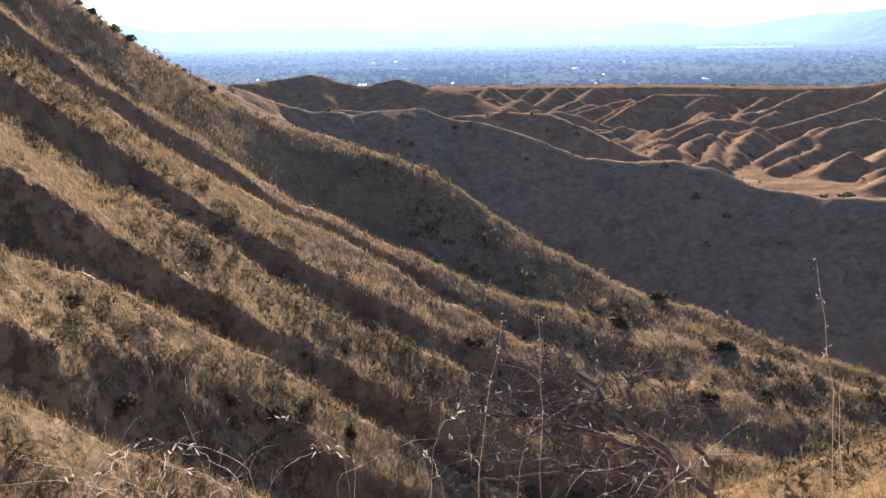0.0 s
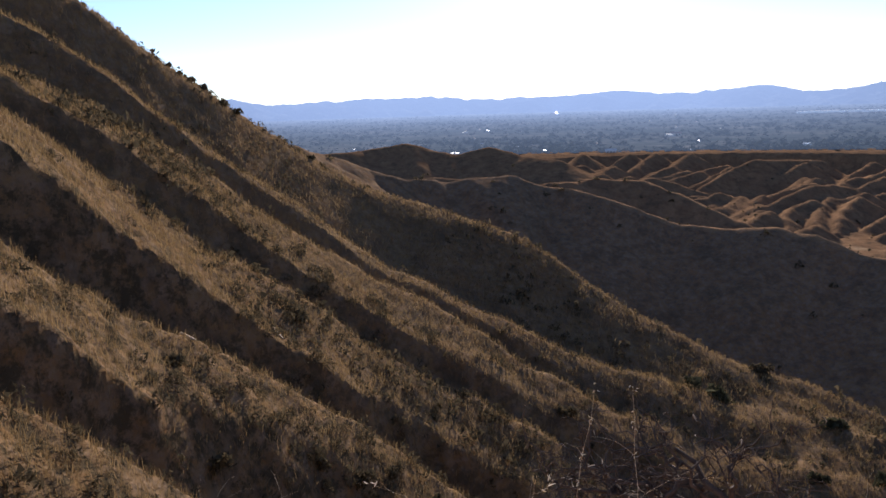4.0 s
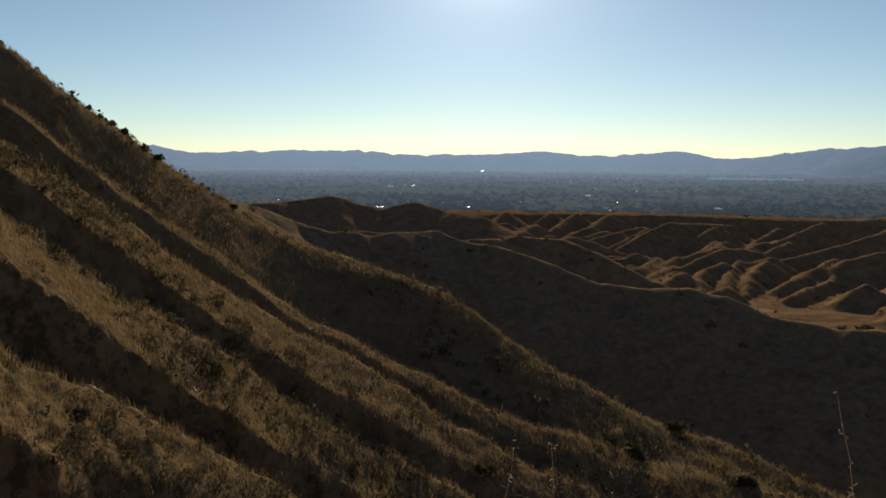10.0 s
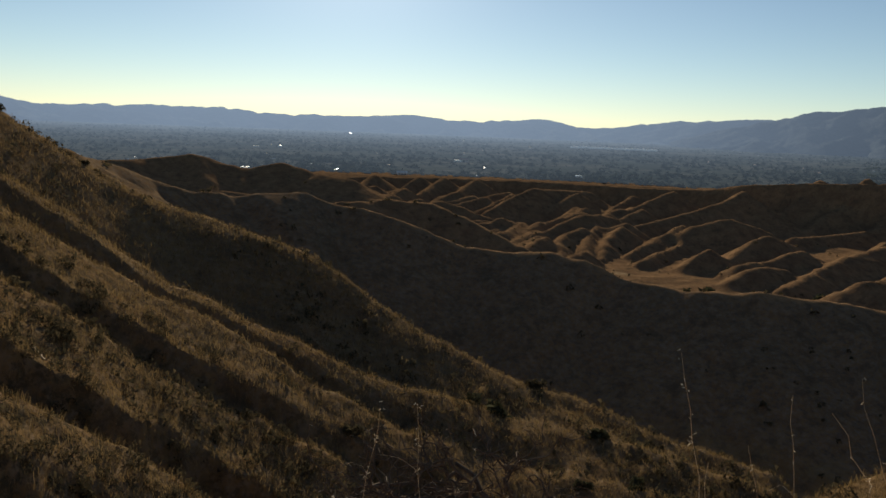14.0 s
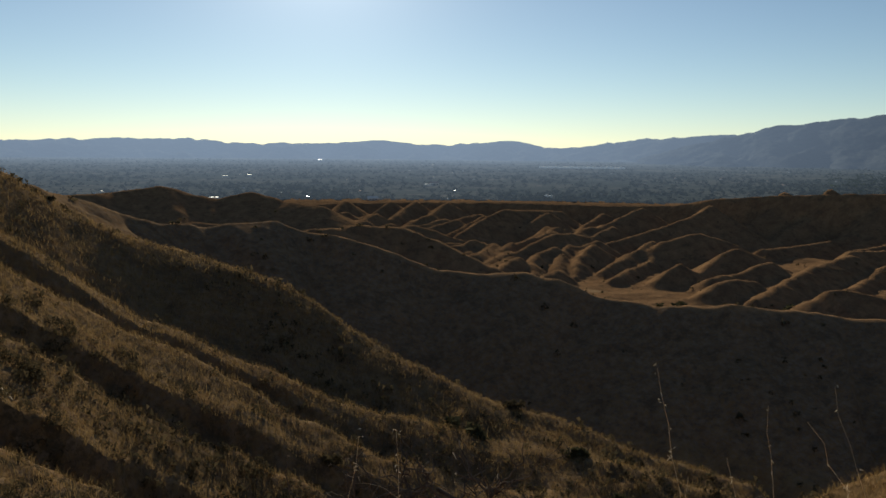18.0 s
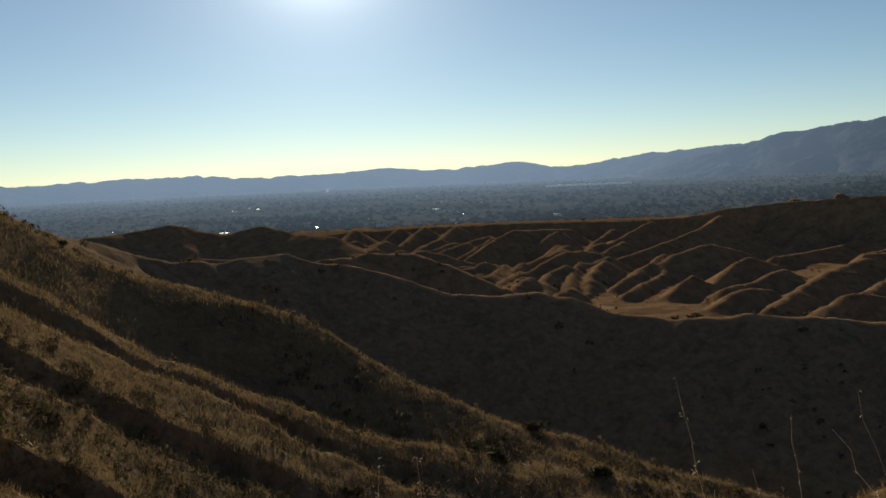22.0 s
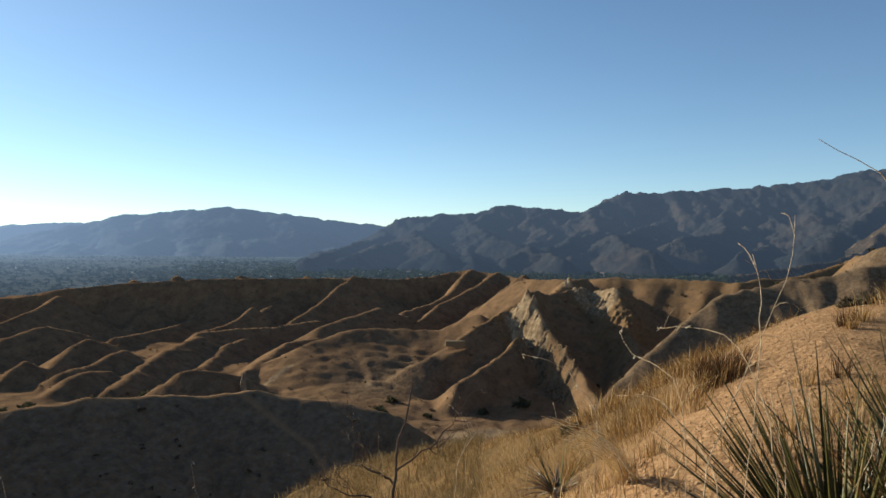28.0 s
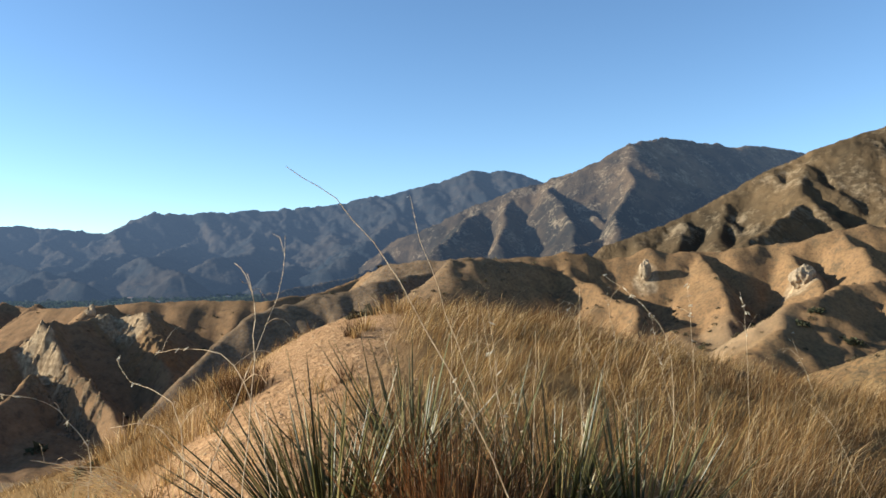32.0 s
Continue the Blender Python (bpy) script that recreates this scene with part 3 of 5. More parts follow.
def sheet(name, rs, azs, height, mat, closed=False):
    """A grid of ground, rows by distance and columns by bearing."""
    rr, aa = np.meshgrid(rs, np.radians(azs), indexing='ij')
    x, y = (rr * np.sin(aa)).ravel() - 0.3, (rr * np.cos(aa)).ravel() - 0.2
    z = height(x, y)
    n, m = len(rs), len(azs)
    i, j = np.meshgrid(np.arange(n - 1), np.arange(m if closed else m - 1), indexing='ij')
    k = (j + 1) % m
    quads = np.stack([i * m + j, (i + 1) * m + j, (i + 1) * m + k, i * m + k], -1).reshape(-1, 4)[:, ::-1]
    me = bpy.data.meshes.new(name)
    me.vertices.add(len(x))
    me.vertices.foreach_set("co", np.stack([x, y, z], -1).ravel())
    me.loops.add(quads.size)
    me.loops.foreach_set("vertex_index", quads.ravel())
    me.polygons.add(len(quads))
    me.polygons.foreach_set("loop_start", np.arange(len(quads)) * 4)
    me.update(calc_edges=True)
    me.polygons.foreach_set("use_smooth", np.ones(len(quads), bool))
    me.materials.append(mat)
    return new(name, me), x, y, z


def paint(ob, name, values):
    ob.data.attributes.new(name, 'FLOAT', 'POINT').data.foreach_set("value", np.clip(values, 0, 1).astype(np.float32))


def around(x, y, cx, cy, r):
    return np.clip(1.4 - np.hypot(x - cx, y - cy) / r, 0, 1)


azs = np.concatenate([np.arange(-42, 124, 0.26), np.arange(124, 318, 4.0)])
rs = np.concatenate([np.array([0.01, 0.2]), np.geomspace(0.4, 20, 110, endpoint=False), np.geomspace(20, 150, 210, endpoint=False), np.geomspace(150, 260, 90, endpoint=False), np.geomspace(260, 900, 260)])
ground, gx, gy, gz = sheet("ground", rs, azs, terrain, HILL, True)
gr = np.hypot(gx, gy)


def along(x, y, pts, width):
    d, *_ = nearest(x, y, np.array([(*p, 0) for p in pts], float))
    return np.clip(1.5 - d / width, 0, 1)


bare = np.maximum.reduce([along(gx, gy, [(349, 198), (338, 186), (331, 178)], 6) * 0.95, along(gx, gy, [(398, 180), (386, 166)], 7) * 0.8, around(gx, gy, 404, 200, 5) * 0.6,
                          around(gx, gy, 292, 238, 40) * 0.30, along(gx, gy, [(246, 283), (275, 284)], 3) * 0.6, around(gx, gy, 232, 296, 9) * 0.5,
                          around(gx, gy, 330.2, -72.4, 6) * 0.8, around(gx, gy, 304.9, -126.1, 9) * 0.85, 0 * gx])
paint(ground, "bare", bare)
strip = np.interp(np.abs(gy - 1.5 - 0.05 * gx), [0.7, 1.7], [1, 0]) * np.interp(gx, [-20, 1, 15, 18], [0.5, 1, 1, 0])
# sandy paths; the long crest lines also paint in the ridges' sunlit edge
paint(ground, "trail_and_lit_crest", np.maximum.reduce([strip, 0.75 * along(gx, gy, [(4.6, 240), (13, 237.6), (29.6, 234), (45.4, 229.5), (64.7, 222.8), (86, 209), (97, 201.7), (113.7, 193), (141.5, 187), (155.8, 177), (169.6, 158.3)], 1.0), 0.75 * along(gx, gy, [(5.8, 300), (23.6, 309), (41.7, 312), (55, 300), (71.6, 281)], 1.0), 0.6 * along(gx, gy, [(153, 178), (153.5, 163), (152.6, 149), (148, 135)], 0.8)]))
paint(ground, "gravel", np.maximum.reduce([around(gx, gy, 148, 376, 5), along(gx, gy, [(242, 162), (262, 148)], 6), around(gx, gy, 255, -80, 18) * 0.6]) * 0.9)
paint(ground, "red_soil", np.interp(gr, [170, 260], [0, 1]) * np.interp(np.degrees(np.arctan2(gx, gy)), [55, 75], [1, 0.6]))
# slope with brush, its scrub colour thickened to stand in for shadow
RUN = [(246, 123), (300, 85), (345, 15)]
near_brush = np.interp(np.degrees(np.arctan2(gx, gy)), [-12, -2], [1, 0]) * np.interp(gr, [22, 30, 60, 75], [0, 1, 1, 0])
# scrub colour over the whole dark ridge, toning in its shade
dark_ridge_shade = np.interp(gr, [165, 180, 250, 280], [0, 1, 1, 0]) * np.interp(np.degrees(np.arctan2(gx, gy)), [50, 58], [1, 0])
# around (190, -82): scrub and tuft colour put in for shade on the spur
paint(ground, "scrub", np.maximum.reduce([np.interp(gr, [20, 40, 150, 200, 250, 400], [0.2, 0.8, 0.75, 0.4, 0.4, 0.35]) * np.interp(np.degrees(np.arctan2(gx, gy)), [78, 90], [1, 0.3]), 1.0 * dark_ridge_shade, 0.6 * near_brush, 0.25 * around(gx, gy, 190, -82, 45), 1.0 * along(gx, gy, RUN, 36), 0.75 * around(gx, gy, 290, 236, 36), 0.15 * np.interp(np.degrees(np.arctan2(gx, gy)), [72, 85], [0, 1]) * np.interp(gr, [60, 150], [0, 1])]))
paint(ground, "tufted", np.maximum.reduce([np.interp(gr, [14, 20, 40, 90, 100, 150, 172], [0.1, 0.5, 0.6, 0.6, 0.3, 0.3, 0]), near_brush, 0.8 * around(gx, gy, 190, -82, 45), 0.4 * along(gx, gy, RUN, 32), 0.6 * around(gx, gy, 290, 236, 36), 0.45 * np.interp(np.degrees(np.arctan2(gx, gy)), [72, 85], [0, 1]) * np.interp(gr, [60, 150], [0, 1]), 0.2 * np.interp(gr, [250, 300], [0, 1])]))
tagged(ground, "dry grassy hills with eroded ravines and ridges", "hills", kind="structure")

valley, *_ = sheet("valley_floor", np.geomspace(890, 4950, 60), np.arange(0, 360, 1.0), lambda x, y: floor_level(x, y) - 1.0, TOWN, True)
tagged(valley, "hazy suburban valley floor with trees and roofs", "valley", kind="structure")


# the two sandstone cliffs: a finer skin with rills down the faces, thin beds and crumbled lumps
def cliff_face(x, y):
    h = terrain(x, y)
    s, d = -0.66 * x - 0.75 * y, 0.75 * x - 0.66 * y
    near = np.maximum(np.clip(1.6 - nearest(x, y, np.array([(350, 196, 0), (338, 180, 0), (322, 160, 0)], float))[0] / 11, 0, 1),
                      np.clip(1.5 - nearest(x, y, np.array([(402, 182, 0), (390, 166, 0), (372, 150, 0)], float))[0] / 12, 0, 1))
    rills = np.abs(fbm(s / 5.0, d / 22, 4, 151, 0.6))
    lumps = fbm(x / 4.5, y / 4.5, 5, 152, 0.65)
    h = h + near * (2.2 * (rills - 0.3) * 2 + 3.6 * lumps + 2.6 * fbm(x / 9, y / 9, 3, 154))
    bed = h / 2.3 + 0.6 * fbm(x / 14, y / 14, 3, 153)
    h = h + near * 0.9 * (np.clip((bed - np.floor(bed)) * 3 - 1, 0, 1) - (bed - np.floor(bed)))
    edge = np.minimum.reduce([x - 306, 424 - x, y - 122, 224 - y])
    return h + np.interp(edge, [0, 6], [-3, 0]) + np.interp(near, [0, 0.3], [-1.0, 0.3])


nx, ny = 220, 190
cx, cy = np.meshgrid(np.linspace(306, 424, nx), np.linspace(122, 224, ny), indexing='ij')
cx, cy = cx.ravel(), cy.ravel()
i, j = np.meshgrid(np.arange(nx - 1), np.arange(ny - 1), indexing='ij')
quads = np.stack([i * ny + j, (i + 1) * ny + j, (i + 1) * ny + j + 1, i * ny + j + 1], -1).reshape(-1, 4)
me = bpy.data.meshes.new("cliff")
me.from_pydata(np.stack([cx, cy, cliff_face(cx, cy)], -1).tolist(), [], quads.tolist())
me.polygons.foreach_set("use_smooth", np.ones(len(quads), bool))
me.materials.append(HILL)
cliff = new("cliff", me)
paint(cliff, "bare", np.maximum(along(cx, cy, [(351, 200), (344, 192), (338, 184)], 6.5) * 0.95, np.maximum(along(cx, cy, [(399, 184), (388, 168)], 9) * 0.85, along(cx, cy, [(328, 172), (318, 158)], 4) * 0.4)))
paint(cliff, "red_soil", np.full(len(cx), 0.4))
# lower slab darkened by brush colour in place of the shade on it
slab_shade = np.maximum(around(cx, cy, 312, 152, 22), around(cx, cy, 326, 170, 12))
paint(cliff, "scrub", 0.35 + 0.65 * slab_shade)
paint(cliff, "tufted", 0.35 + 0.6 * slab_shade)
tagged(cliff, "pale crumbling sandstone cliffs with rills and thin beds", "cliff", kind="structure")


def polar(rows):
    return [(d * math.sin(radians(a)), d * math.cos(radians(a)), 80 + d * math.tan(radians(e))) for a, e, d in rows]


def mountain(name, crest, mat, near, far, kl, kr, reach, rib, gap, label, spurs=0, spur_len=300, seed=1, side_spurs=3, step=0.1, rows=150, own=()):
    """A range: its crest, spurs that come down from it, and a rough skin."""
    g = random.Random(seed)
    ridges = [(np.array(crest, float), kl, kr, reach, 15, rib, gap)]
    for line in own:
        ridges.append((np.array(polar(line), float), kl * 0.72, kr * 1.4, reach, 5, rib * 0.6, gap * 0.5))
    pts = np.array(crest, float)
    cuts = np.concatenate([[0], np.cumsum(np.hypot(np.diff(pts[:, 0]), np.diff(pts[:, 1])))])
    for i in range(spurs):
        s = cuts[-1] * (i + g.uniform(0.2, 0.8)) / spurs
        p = [np.interp(s, cuts, pts[:, c]) for c in range(3)]
        back = math.hypot(p[0], p[1])
        ux, uy = -p[0] / back, -p[1] / back
        run = [p]
        for q in range(4):
            turn = g.uniform(-0.55, 0.55)
            ln = spur_len / 4 * g.uniform(0.7, 1.3)
            last = run[-1]
            cx, cy = ux * math.cos(turn) - uy * math.sin(turn), ux * math.sin(turn) + uy * math.cos(turn)
            run.append([last[0] + cx * ln, last[1] + cy * ln, max(last[2] - (last[2] - 20) * g.uniform(0.2, 0.42), 22)])
        ridges.append((np.array(run), kl, kr, reach * 0.5, 5, rib * 0.5, gap * 0.5))
        for q in range(side_spurs):
            # side spurs that leave the spur to either hand
            t = g.uniform(0.5, 3.2)
            k = int(t)
            o = [run[k][c] + (t - k) * (run[k + 1][c] - run[k][c]) for c in range(3)]
            turn = g.choice((-1, 1)) * g.uniform(0.6, 1.1)
            cx, cy = ux * math.cos(turn) - uy * math.sin(turn), ux * math.sin(turn) + uy * math.cos(turn)
            ln = spur_len * g.uniform(0.14, 0.28)
            ridges.append((np.array([o, [o[0] + cx * ln * 0.5, o[1] + cy * ln * 0.5, o[2] - ln * 0.5 * kl * 0.7], [o[0] + cx * ln, o[1] + cy * ln, o[2] - ln * kl * 0.8]]), kl * 1.15, kr * 1.15, reach * 0.3, 3, rib * 0.3, gap * 0.3))

    def height(x, y):
        warp = gap * 0.25
        wx, wy = x + warp * fbm(x / gap, y / gap, 4, seed + 30), y + warp * fbm(x / gap + 9, y / gap, 4, seed + 31)
        h = raise_ridges(wx, wy, np.full_like(x, 8.0), ridges)
        rough = 1 - 2 * np.abs(fbm(x / gap * 2.5, y / gap * 2.5, 5, seed + 32, 0.6))
        return h + rib * 0.28 * rough * np.clip((h - 15) / 60, 0, 1)
    az = np.degrees(np.arctan2(pts[:, 0], pts[:, 1]))
    ob, *_ = sheet(name, np.linspace(near, far, rows), np.arange(az.min() - 3, az.max() + 3, step), height, mat)
    tagged(ob, label, "mountain", kind="structure")
    return ob


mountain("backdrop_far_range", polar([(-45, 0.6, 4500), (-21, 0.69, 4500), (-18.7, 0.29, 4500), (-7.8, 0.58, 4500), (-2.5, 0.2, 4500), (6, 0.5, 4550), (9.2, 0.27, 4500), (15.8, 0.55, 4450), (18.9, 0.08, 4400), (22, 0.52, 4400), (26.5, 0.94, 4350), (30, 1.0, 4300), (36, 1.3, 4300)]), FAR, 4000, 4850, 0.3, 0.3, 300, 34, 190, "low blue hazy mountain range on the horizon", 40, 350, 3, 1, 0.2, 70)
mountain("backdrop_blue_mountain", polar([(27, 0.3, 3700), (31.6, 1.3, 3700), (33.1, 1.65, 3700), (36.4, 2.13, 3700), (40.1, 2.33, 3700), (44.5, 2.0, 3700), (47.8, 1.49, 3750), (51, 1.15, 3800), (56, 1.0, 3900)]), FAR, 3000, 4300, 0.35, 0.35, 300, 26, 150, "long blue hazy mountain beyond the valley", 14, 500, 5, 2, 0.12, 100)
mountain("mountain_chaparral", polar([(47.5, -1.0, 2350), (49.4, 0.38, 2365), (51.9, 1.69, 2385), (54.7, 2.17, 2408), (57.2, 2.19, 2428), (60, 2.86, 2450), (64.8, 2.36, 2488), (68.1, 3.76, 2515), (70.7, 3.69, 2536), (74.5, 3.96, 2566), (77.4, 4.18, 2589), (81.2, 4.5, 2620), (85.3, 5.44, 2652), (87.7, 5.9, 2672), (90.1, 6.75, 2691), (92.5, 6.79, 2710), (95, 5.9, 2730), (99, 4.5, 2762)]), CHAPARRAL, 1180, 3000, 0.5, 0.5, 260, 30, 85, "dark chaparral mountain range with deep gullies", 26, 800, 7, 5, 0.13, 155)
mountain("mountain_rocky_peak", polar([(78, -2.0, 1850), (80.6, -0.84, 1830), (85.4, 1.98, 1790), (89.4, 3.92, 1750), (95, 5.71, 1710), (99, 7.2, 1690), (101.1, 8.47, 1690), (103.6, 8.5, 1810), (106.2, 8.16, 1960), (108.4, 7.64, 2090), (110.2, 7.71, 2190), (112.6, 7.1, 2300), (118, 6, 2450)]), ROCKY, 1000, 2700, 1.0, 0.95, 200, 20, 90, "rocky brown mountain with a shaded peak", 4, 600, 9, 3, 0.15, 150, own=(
    [(95.9, 5.95, 1715), (95.9, 4.94, 1580), (97.1, 2.33, 1420), (97.3, 0.75, 1320)],
    [(100.5, 7.95, 1690), (101.6, 5.77, 1540), (100.7, 3.53, 1400), (100.2, 1.71, 1290)],
    [(104.7, 8.0, 1875), (104.9, 6.7, 1790), (105.8, 4.9, 1650), (107.5, 3.7, 1520)],
    [(91.2, 4.03, 1760), (89.3, 2.91, 1560), (87.4, 1.10, 1430)],
    [(93.0, 5.09, 1740), (92.8, 3.47, 1560), (91.9, 1.24, 1400)]))
mountain("mountain_flank", polar([(94, -1.5, 900), (99.1, 0.62, 940), (104.4, 3.04, 980), (109.6, 5.43, 1020), (112.6, 6.99, 1050), (115.2, 7.88, 1060), (117.4, 8.57, 1080), (122, 10, 1100), (130, 12, 1100)]), FLANK, 480, 1400, 0.75, 0.75, 140, 12, 50, "tan rocky mountain flank with dark brush", 12, 420, 11, 3, 0.14, 140)


# ---- plants, stones and buildings: helpers ----
def mesh_from(name, verts, faces, mats, smooth=False):
    """A mesh from arrays: verts (n, 3), faces (m, 3 or 4)."""
    me = bpy.data.meshes.new(name)
    verts, faces = np.asarray(verts, float), np.asarray(faces)
    k = faces.shape[1]
    me.vertices.add(len(verts))
    me.vertices.foreach_set("co", verts.ravel())
    me.loops.add(faces.size)
    me.loops.foreach_set("vertex_index", faces.ravel())
    me.polygons.add(len(faces))
    me.polygons.foreach_set("loop_start", np.arange(len(faces)) * k)
    me.update(calc_edges=True)
    if smooth:
        me.polygons.foreach_set("use_smooth", np.ones(len(faces), bool))
    for m in (mats if isinstance(mats, list) else [mats]):
        me.materials.append(m)
    return me


def part(name, bm, mat, parent, label=""):
    me = bpy.data.meshes.new(name)
    bm.to_mesh(me)
    bm.free()
    me.materials.append(mat)
    ob = new(name, me)
    ob.parent = parent
    return tagged(ob, label)


def part_mesh(name, me, parent, label="", m=None):
    ob = new(name, me)
    ob.parent = parent
    if m is not None:
        ob.matrix_basis = m
    return tagged(ob, label)


def ground_at(x, y):
    return terrain(np.atleast_1d(np.asarray(x, float)), np.atleast_1d(np.asarray(y, float)))


def leafy(name, stops, through_light=0.35, rough=0.7):
    """Thin dry leaves: colour varies from piece to piece, some light passes through."""
    m, nt, b = material(name, rough)
    geo = nt.nodes.new("ShaderNodeNewGeometry")
    col = ramp(nt, geo.outputs["Random Per Island"], stops)
    nt.links.new(col, b.inputs["Base Color"])
    tr = nt.nodes.new("ShaderNodeBsdfTranslucent")
    nt.links.new(col, tr.inputs[0])
    mx = nt.nodes.new("ShaderNodeMixShader")
    mx.inputs[0].default_value = through_light
    nt.links.new(b.outputs[0], mx.inputs[1])
    nt.links.new(tr.outputs[0], mx.inputs[2])
    nt.links.new(mx.outputs[0], nt.nodes["Material Output"].inputs[0])
    return m


SCRUB = leafy("scrub_leaves", [(0.0, (0.05, 0.043, 0.027)), (0.5, (0.092, 0.075, 0.044)), (1.0, (0.15, 0.115, 0.064))], 0.25)
STRAW = leafy("straw", [(0.0, (0.10, 0.05, 0.018)), (0.4, (0.27, 0.148, 0.049)), (0.8, (0.48, 0.295, 0.108)), (1.0, (0.84, 0.64, 0.36))], 0.4)
STRAW_FAR = leafy("straw_slope", [(0.0, (0.145, 0.098, 0.045)), (0.6, (0.215, 0.147, 0.067)), (1.0, (0.29, 0.20, 0.095))], 0.35)
TREES = leafy("tree_leaves", [(0.0, (0.055, 0.062, 0.048)), (1.0, (0.09, 0.096, 0.075))], 0.08)


def clump_cards(rg, n, flat=0.75, card=1.0):
    """A rounded, ragged clump of n small leaf triangles, one metre wide."""
    d = rg.normal(size=(n, 3))
    d /= np.linalg.norm(d, axis=1)[:, None]
    r = 0.5 * rg.uniform(0.45, 1.0, n) ** 0.6
    c = d * r[:, None]
    c[:, 2] = np.abs(c[:, 2]) * flat * 1.4
    s = card * rg.uniform(0.10, 0.24, n)
    a = rg.normal(size=(n, 3)) * s[:, None]
    b = rg.normal(size=(n, 3)) * s[:, None]
    return np.stack([c + a, c + b, c - (a + b) * 0.6], 1)


def scatter_clumps(name, x, y, z, size, mat, label, category, n=40, seed=2, tall=1.0, card=1.0):
    rg = np.random.default_rng(seed)
    forms = [clump_cards(rg, n, 0.75, card) for _ in range(8)]
    verts = []
    for i in range(8):
        sel = np.arange(len(x)) % 8 == i
        k = sel.sum()
        turn = rg.uniform(0, 6.28, k)
        c, s = np.cos(turn)[:, None, None], np.sin(turn)[:, None, None]
        f = forms[i][None]
        fx, fy, fz = f[..., 0:1], f[..., 1:2], f[..., 2:3]
        w = size[sel][:, None, None]
        tri = np.stack([(fx[..., 0] * c - fy[..., 0] * s) * w + x[sel][:, None, None], (fx[..., 0] * s + fy[..., 0] * c) * w + y[sel][:, None, None],
                        fz[..., 0] * w * tall * rg.uniform(0.7, 1.2, k)[:, None, None] + z[sel][:, None, None]], -1)
        verts.append(tri.reshape(-1, 3))
    verts = np.concatenate(verts)
    ob = new(name, mesh_from(name, verts, np.arange(len(verts)).reshape(-1, 3), mat))
    return tagged(ob, label, category, kind="stuff")


def scatter_blades(name, x, y, z, height, width, lean, lean_dir, mat, label, seed, bend=1.0):
    """Grass: each blade two bent pieces that taper to a point."""
    rg = np.random.default_rng(seed)
    n = len(x)
    face = rg.uniform(0, 6.28, n)
    sx, sy = np.cos(face) * width / 2, np.sin(face) * width / 2
    lx, ly = np.cos(lean_dir) * lean * height, np.sin(lean_dir) * lean * height
    up = height * np.sqrt(np.maximum(1 - lean * lean, 0.1))
    base = np.stack([x, y, z - 0.03], -1)
    side = np.stack([sx, sy, 0 * sx], -1)
    mid = base + np.stack([lx * 0.35, ly * 0.35, up * 0.6], -1)
    tip = base + np.stack([lx, ly, up * (1.0 - 0.18 * bend * lean)], -1)
    v = np.stack([base - side, base + side, mid + side * 0.7, mid - side * 0.7, tip], 1).reshape(-1, 3)
    k = np.arange(n)[:, None] * 5
    f = np.concatenate([k + [0, 1, 2], k + [0, 2, 3], k + [3, 2, 4]], 1).reshape(-1, 3)
    ob = new(name, mesh_from(name, v, f, mat))
    return tagged(ob, label, "grass", kind="stuff")


# the valley trees get the same emitted haze
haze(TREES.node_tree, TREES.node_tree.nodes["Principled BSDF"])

# ---- scrub and grass on the slopes ----
rg = np.random.default_rng(5)
n = 30000
d, a = np.sqrt(rg.uniform(24 ** 2, 150 ** 2, n)), np.radians(rg.uniform(-42, 40, n))
x, y = d * np.sin(a), d * np.cos(a)
keep = (fbm(x / 14, y / 14, 3, 61) + rg.uniform(-0.5, 0.5, n) > 0.05) & (rg.uniform(0, 1, n) < np.interp(d, [90, 102], [1, 0.3]))
x, y, d = x[keep], y[keep], d[keep]
size = 0.3 + 1.0 * rg.uniform(0, 1, len(x)) ** 3
near = d < 66
scatter_clumps("scrub", x[~near], y[~near], ground_at(x[~near], y[~near]) - 0.05, size[~near] * 1.35, SCRUB, "low dark dry scrub scattered over the slopes", "shrubs", 18, 2, 1.5, 0.55)
pick = near & (rg.uniform(0, 1, len(x)) < 0.75)
scatter_clumps("near_scrub", x[pick], y[pick], ground_at(x[pick], y[pick]) - 0.05, size[pick] * 1.25, SCRUB, "small dark shrubs among the dry grass", "shrubs", 60, 22, 1.6, 0.28)

# brush and tall grass along the skyline crest
n = 420
az = rg.uniform(-40, -10, n)
d = np.interp(az, SPURS[0][:, 0], SPURS[0][:, 1]) + rg.normal(1.0, 1.2, n)
x, y = d * np.sin(np.radians(az)), d * np.cos(np.radians(az))
keep = fbm(az / 2.2, 0 * az, 3, 68) + rg.uniform(-0.4, 0.4, n) > -0.05
x, y = x[keep], y[keep]
scatter_clumps("crest_brush", x, y, ground_at(x, y) - 0.15, rg.uniform(0.4, 1.3, len(x)), SCRUB, "brown brush along the skyline of the hillside", "shrubs", 60, 21, 1.1, 0.45)

n = 1500
x, y = rg.uniform(-52, 14, n), rg.uniform(20, 84, n)
keep = fbm(x / 7, y / 7, 3, 66) + rg.uniform(-0.25, 0.25, n) > 0.12
x, y = x[keep], y[keep]
scatter_clumps("hillside_brush", x, y, ground_at(x, y) - 0.1, rg.uniform(0.6, 1.9, len(x)), SCRUB, "dull brown brush patches low on the hillside", "shrubs", 110, 6, 1.2, 0.28)

